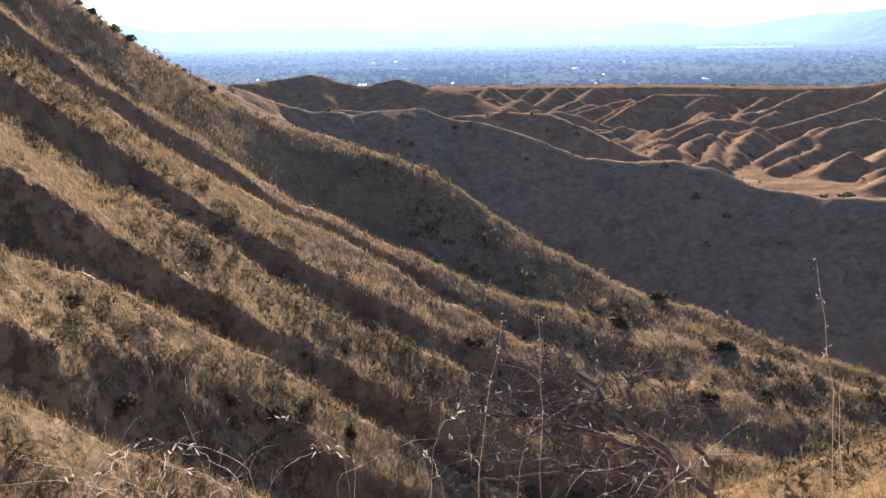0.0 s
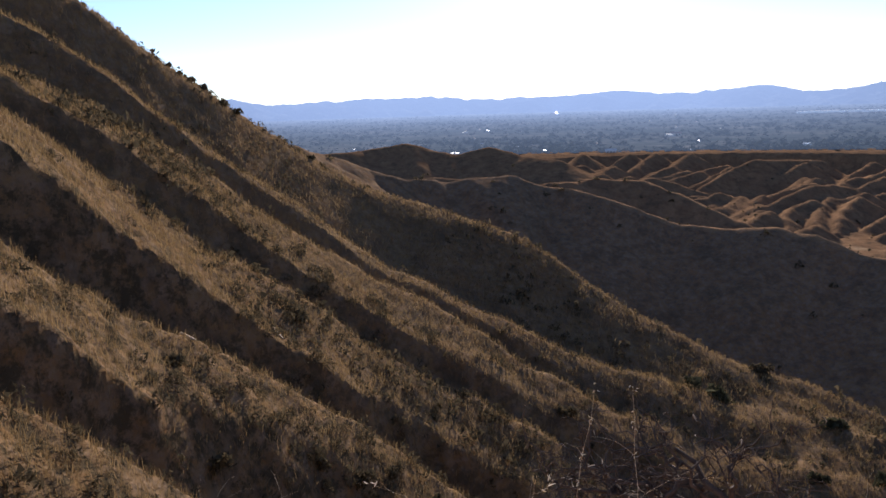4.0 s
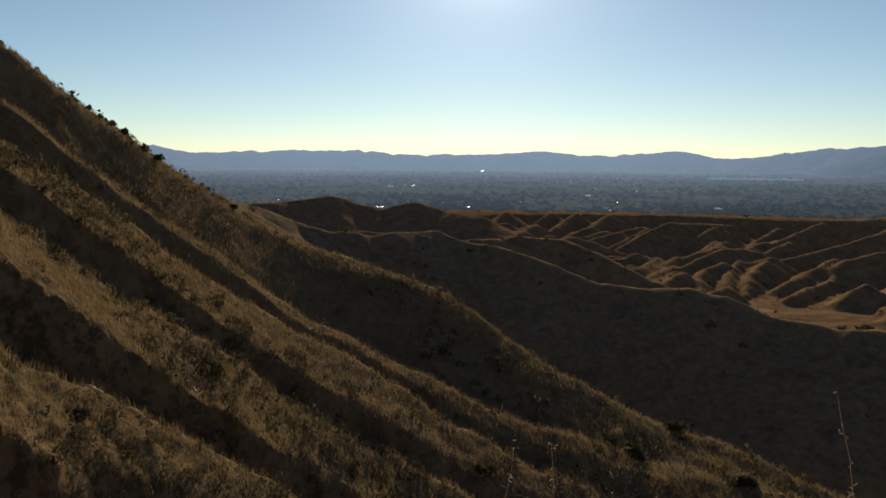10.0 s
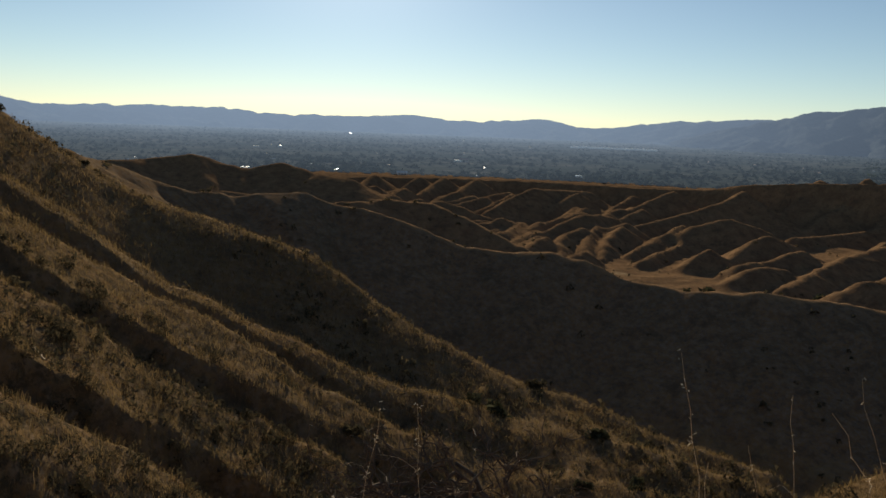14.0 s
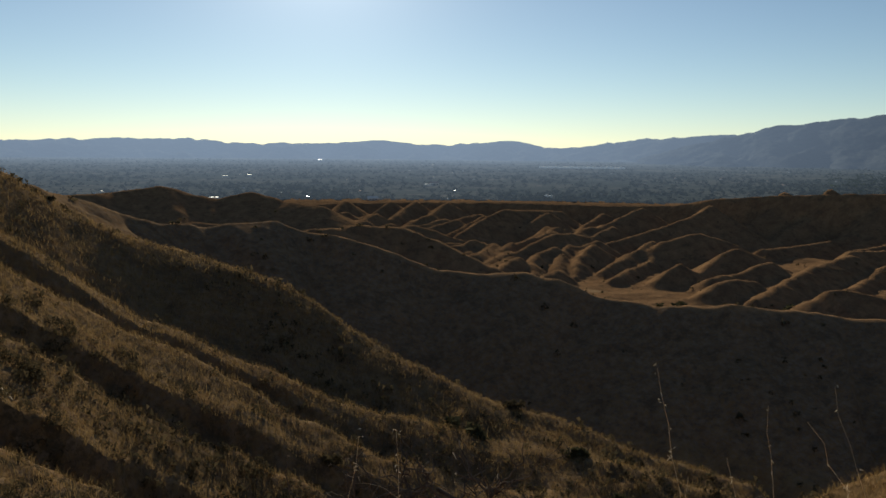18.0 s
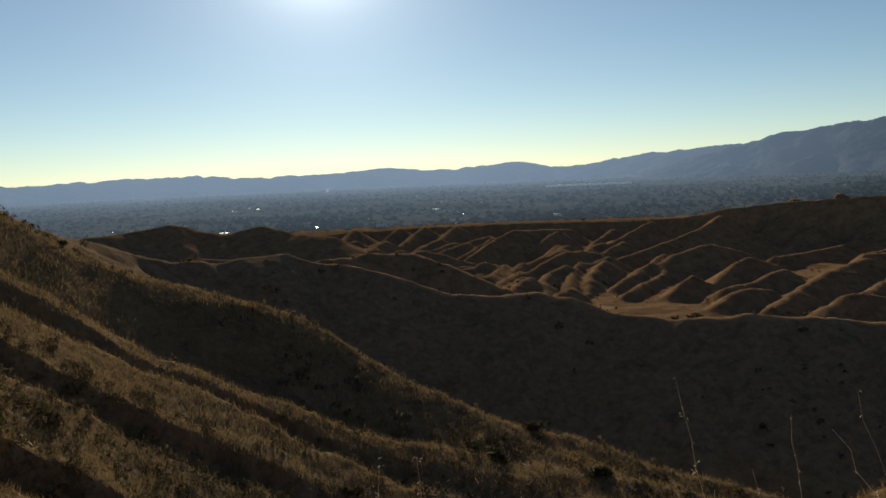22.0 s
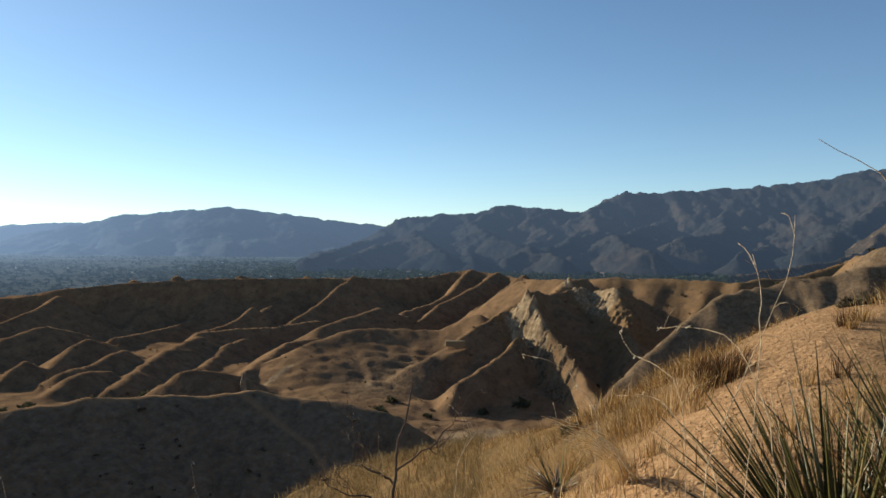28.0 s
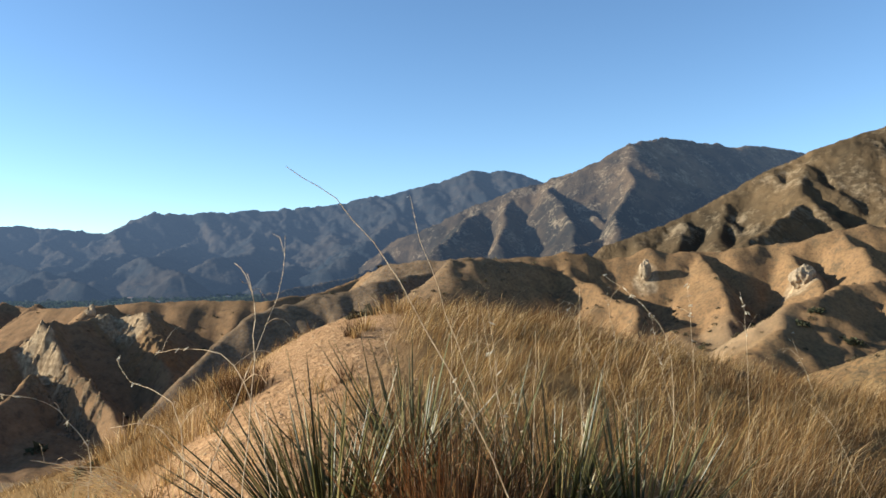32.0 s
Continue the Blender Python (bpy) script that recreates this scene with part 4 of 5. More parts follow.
n = 3200
d, a = rg.uniform(195, 345, n), np.radians(rg.uniform(76, 122, n))
x, y = d * np.sin(a), d * np.cos(a)
keep = fbm(x / 18, y / 18, 3, 67) + rg.uniform(-0.4, 0.4, n) > 0.1
x, y = x[keep], y[keep]
scatter_clumps("bluff_brush", x, y, ground_at(x, y) - 0.15, 0.5 + 1.7 * rg.uniform(0, 1, len(x)) ** 2.5, SCRUB, "small dark brush on the tan bluffs", "shrubs", 30, 7, 1.0, 0.7)

n = 3000
d, a = rg.uniform(165, 640, n), np.radians(rg.uniform(-20, 100, n))
x, y = d * np.sin(a), d * np.cos(a)
keep = fbm(x / 40, y / 40, 3, 62) + rg.uniform(-0.4, 0.4, n) > 0.1
x, y = x[keep], y[keep]
z = ground_at(x, y)
scatter_clumps("scrub_far", x, y, z - 0.1, 0.9 + 1.6 * rg.uniform(0, 1, len(x)) ** 2, SCRUB, "dark scrub on the distant eroded hills", "shrubs", 16, 3, 1.1)

n = 165000
d, a = 26 + 80 * rg.uniform(0, 1, n) ** 1.15, np.radians(rg.uniform(-41, 36, n))
x, y = d * np.sin(a), d * np.cos(a)
keep = fbm(x / 5, y / 5, 3, 63) + rg.uniform(-0.9, 0.9, n) > -0.45
x, y, d = x[keep], y[keep], d[keep]
n = len(x)
scatter_blades("slope_grass", x, y, ground_at(x, y), rg.uniform(0.25, 0.95, n), 0.013 + d * 0.0005, rg.uniform(0.1, 0.7, n), rg.uniform(0, 6.28, n), STRAW_FAR, "dry brown grass covering the hillside", 9)
n = 45000
d, a = rg.uniform(104, 140, n), np.radians(rg.uniform(-40, 34, n))
x, y = d * np.sin(a), d * np.cos(a)
scatter_blades("crest_grass", x, y, ground_at(x, y), rg.uniform(0.3, 0.9, n), 0.02 + d * 0.0004, rg.uniform(0.1, 0.7, n), rg.uniform(0, 6.28, n), STRAW_FAR, "pale dry grass along the far crest", 19)

# ---- the valley town ----
n = 28000
d, a = 880 + 3000 * rg.uniform(0, 1, n) ** 1.6, np.radians(rg.uniform(-24, 70, n))
x, y = d * np.sin(a), d * np.cos(a)
keep = fbm(x / 140, y / 140, 4, 64) + rg.uniform(-0.5, 0.5, n) > 0.0
x, y, d = x[keep], y[keep], d[keep]
z = np.maximum(floor_level(x, y) - 1.0, 0)
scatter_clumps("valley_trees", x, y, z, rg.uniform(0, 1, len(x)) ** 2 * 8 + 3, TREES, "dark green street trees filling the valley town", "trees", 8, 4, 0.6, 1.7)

n = 15000
d, a = 885 + 1500 * rg.uniform(0, 1, n) ** 1.5, np.radians(rg.uniform(36, 97, n))
x, y = d * np.sin(a), d * np.cos(a)
keep = rg.uniform(0, 1, n) < np.interp(np.degrees(a), [36, 52], [0.15, 1])
x, y = x[keep], y[keep]
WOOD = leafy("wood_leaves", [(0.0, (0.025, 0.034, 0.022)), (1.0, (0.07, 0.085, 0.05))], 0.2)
# emission in place of the air's haze before the wood
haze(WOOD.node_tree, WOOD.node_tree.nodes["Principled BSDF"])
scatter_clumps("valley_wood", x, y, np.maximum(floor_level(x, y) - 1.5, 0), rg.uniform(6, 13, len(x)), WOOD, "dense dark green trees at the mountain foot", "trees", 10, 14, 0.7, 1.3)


# ---- buildings of the valley ----
def plain_mat(name, c1, c2, scale=0.4, rough=0.8, gloss=0.2, metal=0.0):
    m, nt, b = material(name, rough, gloss)
    nt.links.new(ramp(nt, tex_noise(nt, scale, 6, 0.65), [(0.35, c1), (0.65, c2)]), b.inputs["Base Color"])
    b.inputs["Metallic"].default_value = metal
    return m


WALL_PALE = plain_mat("stucco_pale", (0.45, 0.42, 0.36), (0.60, 0.57, 0.50), 0.2)
WALL_TAN = plain_mat("stucco_tan", (0.34, 0.29, 0.23), (0.44, 0.38, 0.30), 0.2)
ROOF_METAL = plain_mat("roof_sheet", (0.24, 0.24, 0.235), (0.34, 0.34, 0.33), 0.3, 0.5, 0.12, 0.0)
ROOF_BRIGHT = plain_mat("roof_bright", (0.60, 0.60, 0.58), (0.75, 0.75, 0.73), 0.3, 0.3, 0.5, 0.6)
ROOF_TILE = plain_mat("roof_tile", (0.16, 0.09, 0.06), (0.24, 0.14, 0.10), 0.5)
WINDOW = plain_mat("window_dark", (0.03, 0.035, 0.04), (0.05, 0.055, 0.06), 1.0, 0.2, 0.5)


# walls and roofs emit painted haze; none of them is a light source
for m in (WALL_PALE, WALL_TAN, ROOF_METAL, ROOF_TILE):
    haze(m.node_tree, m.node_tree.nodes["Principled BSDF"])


def box(bm, cx, cy, cz, sx, sy, sz):
    m = Matrix.Translation((cx, cy, cz)) @ Matrix.Diagonal((sx, sy, sz, 1))
    return bmesh.ops.create_cube(bm, size=1, matrix=m)["verts"]


def building(name, length, depth, height, wall, roof, gable, label, group):
    """Walls with a row of windows, and a flat parapet roof or a gabled one with eaves."""
    ob = new(name)
    bm = bmesh.new()
    box(bm, 0, 0, height / 2, length, depth, height)
    part("wall", bm, wall, ob)
    bm = bmesh.new()
    if gable:
        rise, out = depth * 0.22, 0.6
        v = [bm.verts.new(p) for p in ((-length / 2 - out, -depth / 2 - out, height), (length / 2 + out, -depth / 2 - out, height), (length / 2 + out, depth / 2 + out, height),
                                       (-length / 2 - out, depth / 2 + out, height), (-length / 2 - out, 0, height + rise), (length / 2 + out, 0, height + rise))]
        for f in ((0, 1, 5, 4), (2, 3, 4, 5), (0, 4, 3), (1, 2, 5), (3, 2, 1, 0)):
            bm.faces.new([v[i] for i in f])
    else:
        box(bm, 0, 0, height + 0.3, length + 0.5, depth + 0.5, 0.6)
        box(bm, length * 0.2, 0, height + 0.9, length * 0.08, depth * 0.15, 0.9)
    part("roof", bm, roof, ob)
    for i in range(3):
        bm = bmesh.new()
        box(bm, length * (i - 1) * 0.3, -depth / 2, height * 0.55, length * 0.14, 0.12, height * 0.35)
        part("window", bm, WINDOW, ob)
    return tagged(ob, label, "building", group)


def level(x, y):
    return float(floor_level(np.array([x], float), np.array([y], float))[0]) - 1.0


kinds = [building("warehouse", 34, 16, 6, WALL_PALE, ROOF_BRIGHT, False, "pale flat-roofed warehouse with a bright sheet roof", "valley buildings"),
         building("house", 13, 9, 3.6, WALL_TAN, ROOF_TILE, True, "tan stucco house with a brown gabled roof", "valley buildings"),
         building("house", 11, 8, 3.4, WALL_TAN, ROOF_METAL, True, "tan house with a light gabled roof", "valley buildings")]
spots = [(0, 203, 1236, 0.4), (0, 212, 1240, 0.2), (0, 81, 786 + 90, 0.22), (0, -91, 900, 0.5), (0, -75, 905, 0.3), (0, 171, 905, 0.12), (0, -96, 1634, 0.4), (0, -20, 1031, 0.15), (0, 10, 930, 0.25),
         (0, -325, 1090, 0.25), (0, 96, 3500, 0.8), (0, 300, 930, 0.4), (0, -140, 1600, 0.3)]
spots += [(0, 1925, 1868, 0.5), (0, 1401, 1301, 0.45), (0, 2607, 3351, 0.6), (2, 1453, 1158, 1.0), (0, 1399, 1016, 0.4)]
g = random.Random(8)
for i in range(70):
    a, d = radians(g.uniform(-20, 62)), 1000 + 1900 * g.random() ** 1.4
    spots.append((g.choice((1, 1, 2)), d * math.sin(a), d * math.cos(a), g.uniform(0.3, 0.45)))
for i in range(45):
    a, d = radians(g.uniform(52, 88)), g.uniform(1050, 1700)
    spots.append((g.choice((1, 1, 2)), d * math.sin(a), d * math.cos(a), g.uniform(0.4, 0.7)))
for i, (k, x, y, sc) in enumerate(spots):
    m = pose(x, y, level(x, y), 0, 0, g.choice((0, 90)) + g.uniform(-12, 12)) @ Matrix.Scale(sc, 4)
    if i < 3:
        kinds[i].matrix_basis = pose(spots[i][1], spots[i][2], level(spots[i][1], spots[i][2])) if i else m
    if i:
        c = copy_thing(kinds[k], m)
        c.scale = (sc, sc, sc)
bm = bmesh.new()
for i in range(14):
    a = radians(17.5 + i * 0.42)
    box(bm, 2450 * math.sin(a), 2450 * math.cos(a), 29.5 + 0.6 * (i % 3), 20, 14, 5)
me = bpy.data.meshes.new("embankment")
bm.to_mesh(me)
bm.free()
me.materials.append(WALL_PALE)
tagged(new("embankment", me), "long pale earth embankment across the valley", "embankment", kind="structure")

# ---- plants by themselves ----
BARK = plain_mat("dry_bark", (0.055, 0.04, 0.03), (0.13, 0.095, 0.07), 18, 0.9, 0.1)
STEM = plain_mat("dry_stem", (0.40, 0.27, 0.14), (0.68, 0.52, 0.32), 25, 0.7, 0.2)
PALE_STEM = plain_mat("bleached_stem", (0.36, 0.235, 0.12), (0.72, 0.54, 0.33), 25, 0.7, 0.2)
BLEACHED = leafy("bleached_straw", [(0.0, (0.66, 0.50, 0.26)), (1.0, (0.88, 0.76, 0.52))], 0.2)
SEED = leafy("seed_husk", [(0.0, (0.62, 0.52, 0.36)), (1.0, (0.85, 0.78, 0.64))], 0.5)
YUCCA_LEAF = leafy("yucca_leaf", [(0.0, (0.04, 0.038, 0.012)), (0.6, (0.095, 0.086, 0.026)), (1.0, (0.24, 0.185, 0.075))], 0.1, 0.5)
YUCCA_DRY = leafy("yucca_dead_leaf", [(0.0, (0.11, 0.07, 0.04)), (0.7, (0.24, 0.16, 0.09)), (1.0, (0.45, 0.36, 0.24))], 0.15)
RUST = leafy("rust_grass", [(0.0, (0.10, 0.036, 0.012)), (0.7, (0.27, 0.105, 0.034)), (1.0, (0.42, 0.22, 0.09))], 0.4)
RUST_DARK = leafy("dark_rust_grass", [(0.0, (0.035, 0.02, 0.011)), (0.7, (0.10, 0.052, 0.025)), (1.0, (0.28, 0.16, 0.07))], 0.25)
GREEN = leafy("green_leaves", [(0.0, (0.05, 0.05, 0.028)), (1.0, (0.105, 0.10, 0.056))], 0.2)
for m in (YUCCA_LEAF, YUCCA_DRY):
    m.node_tree.nodes["Principled BSDF"].inputs["Specular IOR Level"].default_value = 0.2
    m.node_tree.nodes["Principled BSDF"].inputs["Roughness"].default_value = 0.38
    # leaf objects differ by object, not by island
    nt = m.node_tree
    info = nt.nodes.new("ShaderNodeObjectInfo")
    for link in list(nt.links):
        if link.from_socket.name == "Random Per Island":
            nt.links.new(info.outputs["Random"], link.to_socket)


def tube(points, radii, sides=5):
    """Vertices and quads of a bent tapering rod."""
    pts = np.array(points, float)
    v, f = [], []
    for i, (p, r) in enumerate(zip(pts, radii)):
        t = pts[min(i + 1, len(pts) - 1)] - pts[max(i - 1, 0)]
        t /= np.linalg.norm(t) + 1e-9
        u = np.cross(t, (0.31, 0.95, 0.1))
        u /= np.linalg.norm(u) + 1e-9
        w = np.cross(t, u)
        for k in range(sides):
            a = 2 * math.pi * k / sides
            v.append(p + r * (math.cos(a) * u + math.sin(a) * w))
    for i in range(len(pts) - 1):
        for k in range(sides):
            f.append((i * sides + k, i * sides + (k + 1) % sides, (i + 1) * sides + (k + 1) % sides, (i + 1) * sides + k))
    return np.array(v), np.array(f)


def join(pieces):
    v, f, base = [], [], 0
    for pv, pf in pieces:
        v.append(pv)
        f.append(pf + base)
        base += len(pv)
    return np.concatenate(v), np.concatenate(f)


def curve_points(p, q, sag, n=9, wobble=0.02, rg=None):
    """A bent line from p to q, pushed by sag (a vector) at its middle."""
    rg = rg or random.Random(1)
    t = np.linspace(0, 1, n)[:, None]
    p, q, sag = np.array(p, float), np.array(q, float), np.array(sag, float)
    line = p * (1 - t) + q * t + sag * 4 * t * (1 - t)
    line[1:-1] += np.array([[rg.gauss(0, wobble) for _ in range(3)] for _ in range(n - 2)])
    return line


def leaf_blade(length, width, droop):
    """A stiff narrow leaf with a V section, thick enough to have two sides and a spined tip."""
    n = 6
    v = []
    for i in range(n):
        t = i / (n - 1)
        w = width * (0.55 + 0.45 * math.sin(math.pi * min(t * 1.4 + 0.15, 1.0))) * (1 - t ** 3) / 2 + 0.0008
        x, z = length * t, -droop * length * t * t
        v += [(x, -w, z + w * 0.55), (x, 0, z), (x, w, z + w * 0.55), (x, 0, z - w * 0.35 - 0.0006)]
    f = []
    for i in range(n - 1):
        a, b = i * 4, i * 4 + 4
        for k in range(4):
            f.append((a + k, a + (k + 1) % 4, b + (k + 1) % 4, b + k))
    return np.array(v), np.array(f)


LEAVES = [mesh_from("leaf", *leaf_blade(ln, w, dr), YUCCA_LEAF, True) for ln, w, dr in ((0.85, 0.023, 0.02), (0.75, 0.024, 0.04), (0.65, 0.021, 0.01), (0.9, 0.020, 0.06))]
DEAD = [mesh_from("dead_leaf", *leaf_blade(ln, w, dr), YUCCA_DRY, True) for ln, w, dr in ((0.6, 0.02, 0.25), (0.7, 0.022, 0.4), (0.5, 0.018, 0.1))]


def yucca(x, y, leaves, dead, scale, label, seed, spread=62):
    rg = random.Random(seed)
    ob = new("yucca")
    ob.location = (x, y, float(ground_at(x, y)[0]))
    v, f = tube([(0, 0, -0.1), (0, 0, 0.03), (0, 0, 0.08)], [0.07 * scale, 0.08 * scale, 0.03 * scale], 8)
    part_mesh("crown", mesh_from("crown", v, f, YUCCA_DRY), ob)
    for i in range(leaves + dead):
        live = i < leaves
        t = (i + 0.5) / leaves if live else 1.0
        turn = i * 137.5 + rg.uniform(-14, 14)
        tilt = (10 + (spread - 10) * t ** 0.8 + rg.uniform(-8, 8)) if live else rg.uniform(spread - 8, 88)
        s = scale * rg.uniform(0.72, 1.08)
        m = pose(0.05 * scale * math.cos(radians(turn)), 0.05 * scale * math.sin(radians(turn)), 0.03, 0, 0, turn) @ pose(0, 0, 0, 0, tilt - 90, 0) @ pose(0, 0, 0, rg.uniform(-30, 30)) @ Matrix.Scale(s, 4)
        part_mesh("leaf" if live else "dead_leaf", rg.choice(LEAVES if live else DEAD), ob, "" if live else "dry brown leaf", m)
    return tagged(ob, label, "yucca", "yuccas on the knoll")


yucca(3.55, 0.50, 170, 50, 1.10, "large dark green spiky yucca with brown-tipped leaves", 3, 58)
yucca(3.75, 0.22, 60, 70, 1.1, "tall dark yucca tangled with rusty dead grass", 4, 46)
yucca(3.6, -0.15, 26, 90, 1.05, "half-dead yucca full of dry brown leaves", 9, 42)
yucca(3.65, -0.5, 110, 40, 1.05, "green upright yucca beside dry grass", 5, 34)
yucca(3.6, -0.85, 70, 24, 1.0, "narrow green yucca at the edge of the clump", 8, 36)
yucca(4.7, 0.22, 60, 14, 1.05, "pale green yucca behind other yuccas", 6, 42)
yucca(6.9, 3.45, 5, 75, 0.85, "dead brown yucca with grey leaves in dry grass", 7, 50)


def weed(x, y, tip, sag, thick, heads, label, seed, twigs=2):
    """A dry stalk from the ground to its tip, with side twigs and seed heads."""
    rg = random.Random(seed)
    z = float(ground_at(x, y)[0])
    ob = new("dry_weed")
    ob.location = (x, y, z)
    line = curve_points((0, 0, -0.03), (tip[0] - x, tip[1] - y, tip[2] - z), sag, 14, 0.006, rg)
    v, f = tube(line, np.linspace(thick, thick * 0.35, 14))
    part_mesh("stem", mesh_from("stem", v, f, STEM, True), ob)
    for i in range(twigs):
        k = rg.randint(6, 12)
        p = line[k]
        q = p + np.array([rg.uniform(-0.2, 0.2), rg.uniform(-0.2, 0.2), rg.uniform(0.0, 0.2)])
        v, f = tube(curve_points(p, q, (0, 0, 0.03), 5, 0.004, rg), np.linspace(thick * 0.55, thick * 0.25, 5), 4)
        part_mesh("twig", mesh_from("twig", v, f, STEM, True), ob)
    for i in range(heads):
        p = line[rg.randint(10, 13)] + np.array([rg.gauss(0, 0.008), rg.gauss(0, 0.008), rg.gauss(0, 0.02)])
        d = np.array([rg.gauss(0, 0.5), rg.gauss(0, 0.5), rg.uniform(-0.8, 0.6)])
        d *= 0.009 / np.linalg.norm(d)
        v, f = tube([p - d * 0.6, p, p + d], [0.0007, 0.0016, 0.0004], 4)
        part_mesh("seed_head", mesh_from("seed_head", v, f, SEED), ob)
    return tagged(ob, label, "weed", "dry weeds")


def aim(az, el, d):
    """A point at a bearing, a rise and a distance from the viewer."""
    a, e = radians(az), radians(el)
    return (d * math.sin(a), d * math.cos(a), 80 + d * math.tan(e))


def stalk(label, seed, thick, d, *way, heads=0, away=0.12, twigs=3):
    """A pale dry stem that passes through the given bearings and rises, with a bare twig or two."""
    rg = random.Random(seed)
    pts = [np.array(aim(az, el, d + away * k)) for k, (az, el) in enumerate(way)]
    x, y = pts[0][:2] - 0.04 * (pts[1][:2] - pts[0][:2])
    z = float(ground_at(x, y)[0])
    if pts[0][2] > z + 0.05:
        pts.insert(0, np.array((x, y, z - 0.04)))
    else:
        pts[0][2] = z - 0.04
    pts = np.array(pts) - (x, y, z)
    t = np.linspace(0, len(pts) - 1, 16)
    line = np.stack([np.interp(t, np.arange(len(pts)), pts[:, c]) for c in range(3)], -1)
    for _ in range(2):
        line[1:-1] = (line[:-2] + 2 * line[1:-1] + line[2:]) / 4
    line[1:-1] += np.array([[rg.gauss(0, 0.004) for _ in range(3)] for _ in range(14)])
    ob = new("dry_weed")
    ob.location = (x, y, z)
    v, f = tube(line, np.linspace(thick * 0.8, thick * 0.35, 16))
    part_mesh("stem", mesh_from("stem", v, f, PALE_STEM, True), ob)
    for i in range(twigs):
        p = line[rg.randint(5, 14)]
        q = p + np.array([rg.uniform(-0.12, 0.12), rg.uniform(-0.16, 0.16), rg.uniform(-0.04, 0.12)])
        v, f = tube(curve_points(p, q, (0, 0, 0.03), 5, 0.004, rg), np.linspace(thick * 0.5, thick * 0.2, 5), 4)
        part_mesh("twig", mesh_from("twig", v, f, PALE_STEM, True), ob)
    for i in range(heads):
        p = line[rg.randint(10, 15)] + np.array([rg.gauss(0, 0.009) for _ in range(3)])
        e = np.array([rg.gauss(0, 0.5), rg.gauss(0, 0.5), rg.uniform(-0.8, 0.6)])
        e *= 0.02 / np.linalg.norm(e)
        v, f = tube([p - e * 0.6, p, p + e], [0.001, 0.0035, 0.0006], 4)
        part_mesh("seed_head", mesh_from("seed_head", v, f, SEED), ob)
    return tagged(ob, label, "weed", "dry weeds")


# tall stalks on the knoll
stalk("long bowed brown stalk leaning over the yuccas", 21, 0.0028, 2.25, (98.5, -22), (96.1, -15.7), (93.8, -11.4), (91.3, -6.5), (87.4, 0.9), (84.6, 4.4), (82.4, 5.9), (80.3, 7.2), away=0.01, twigs=0)
weed(4.2, -0.45, aim(87.5, 5.2, 4.3), (0, 0.06, 0.05), 0.0032, 3, "thin upright dry stalk among the yuccas", 22, 1)
stalk("tall crooked pale stem crossing another", 23, 0.0034, 3.0, (73.4, -16), (73.7, -14.1), (75.4, -9.9), (76.9, -5.8), (79.0, -1.0), (78.95, 2.3))
stalk("pale stem bent flat towards the valley", 24, 0.0034, 3.0, (78.4, -17), (78.0, -13.7), (76.8, -8.4), (74.8, -5.4), (71.5, -5.5), (70.2, -5.6), heads=3)
stalk("white bleached stem with a hooked tip", 25, 0.0031, 3.1, (76.0, -15), (76.9, -9.3), (76.95, -5.3), (77.0, -2.3), (76.4, -0.5), (75.4, 0.4))
stalk("dark bent weed stem near the sand", 26, 0.0031, 2.9, (74.5, -16), (73.7, -14.1), (71.6, -11.8), (70.1, -10.1), (67.5, -10.4))
stalk("pale crooked stem over the ravine edge", 27, 0.0028, 3.3, (72.4, -13), (71.8, -9.5), (70.3, -8.0), (68.5, -7.6), (67.7, -6.0), heads=4)
stalk("arched pale stem over the flank", 43, 0.0025, 3.6, (56.0, -17), (56.3, -15.1), (57.3, -13.5), (58.3, -13.2), (59.5, -15.0))
stalk("thin bleached stalk in front of the yuccas", 44, 0.0025, 3.0, (82.0, -20), (82.2, -16.0), (84.0, -11.5), (85.8, -9.3))
stalk("pale straight stalk leaning among yucca leaves", 45, 0.0025, 3.0, (84.0, -20), (85.2, -16.1), (88.1, -11.0))
stalk("slender pale stalk beside the yuccas", 46, 0.0022, 3.0, (78.9, -20), (78.7, -15.9), (78.2, -12.1), (77.6, -9.3))
stalk("white stem with fine twigs over the slope", 47, 0.0025, 3.4, (66.0, -15), (66.4, -12.0), (64.2, -8.6), (61.0, -7.8), heads=5)
stalk("bleached stem lying over the flank grass", 48, 0.0025, 3.5, (69.0, -16), (66.5, -13.0), (62.5, -12.0))
g = random.Random(41)
for i in range(12):
    az = g.uniform(88, 101)
    lean = g.uniform(-3.5, 1.5)
    top = g.uniform(-9.5, -1.5)
    stalk(g.choice(("thin pale dead stem beside the yuccas", "leaning bleached stem in the grass", "upright brittle dry stem")), 300 + i, g.uniform(0.0016, 0.003), g.uniform(3.0, 4.2), (az, -21), (az + lean * 0.3, -15), (az + lean * 0.7, (top - 15) / 2), (az + lean, top), heads=g.choice((0, 2, 3)))
stalk("dry weed leaning over the far grass", 61, 0.0022, 4.8, (105.5, -13), (105.5, -5.3), (103.4, -2.6), (100.9, -0.8), heads=8)
stalk("upright brittle weed with husks", 62, 0.0020, 4.9, (106.9, -13), (106.8, -5.0), (106.5, -1.4), heads=9)
stalk("thin upright weed in golden grass", 63, 0.0020, 5.0, (110.3, -12), (110.2, -4.3), (109.8, -1.9), heads=5)
weed(4.4, -1.3, aim(98.5, -3.2, 4.9), (0, 0, 0.0), 0.0018, 9, "thin dry weed with seed heads", 28, 3)
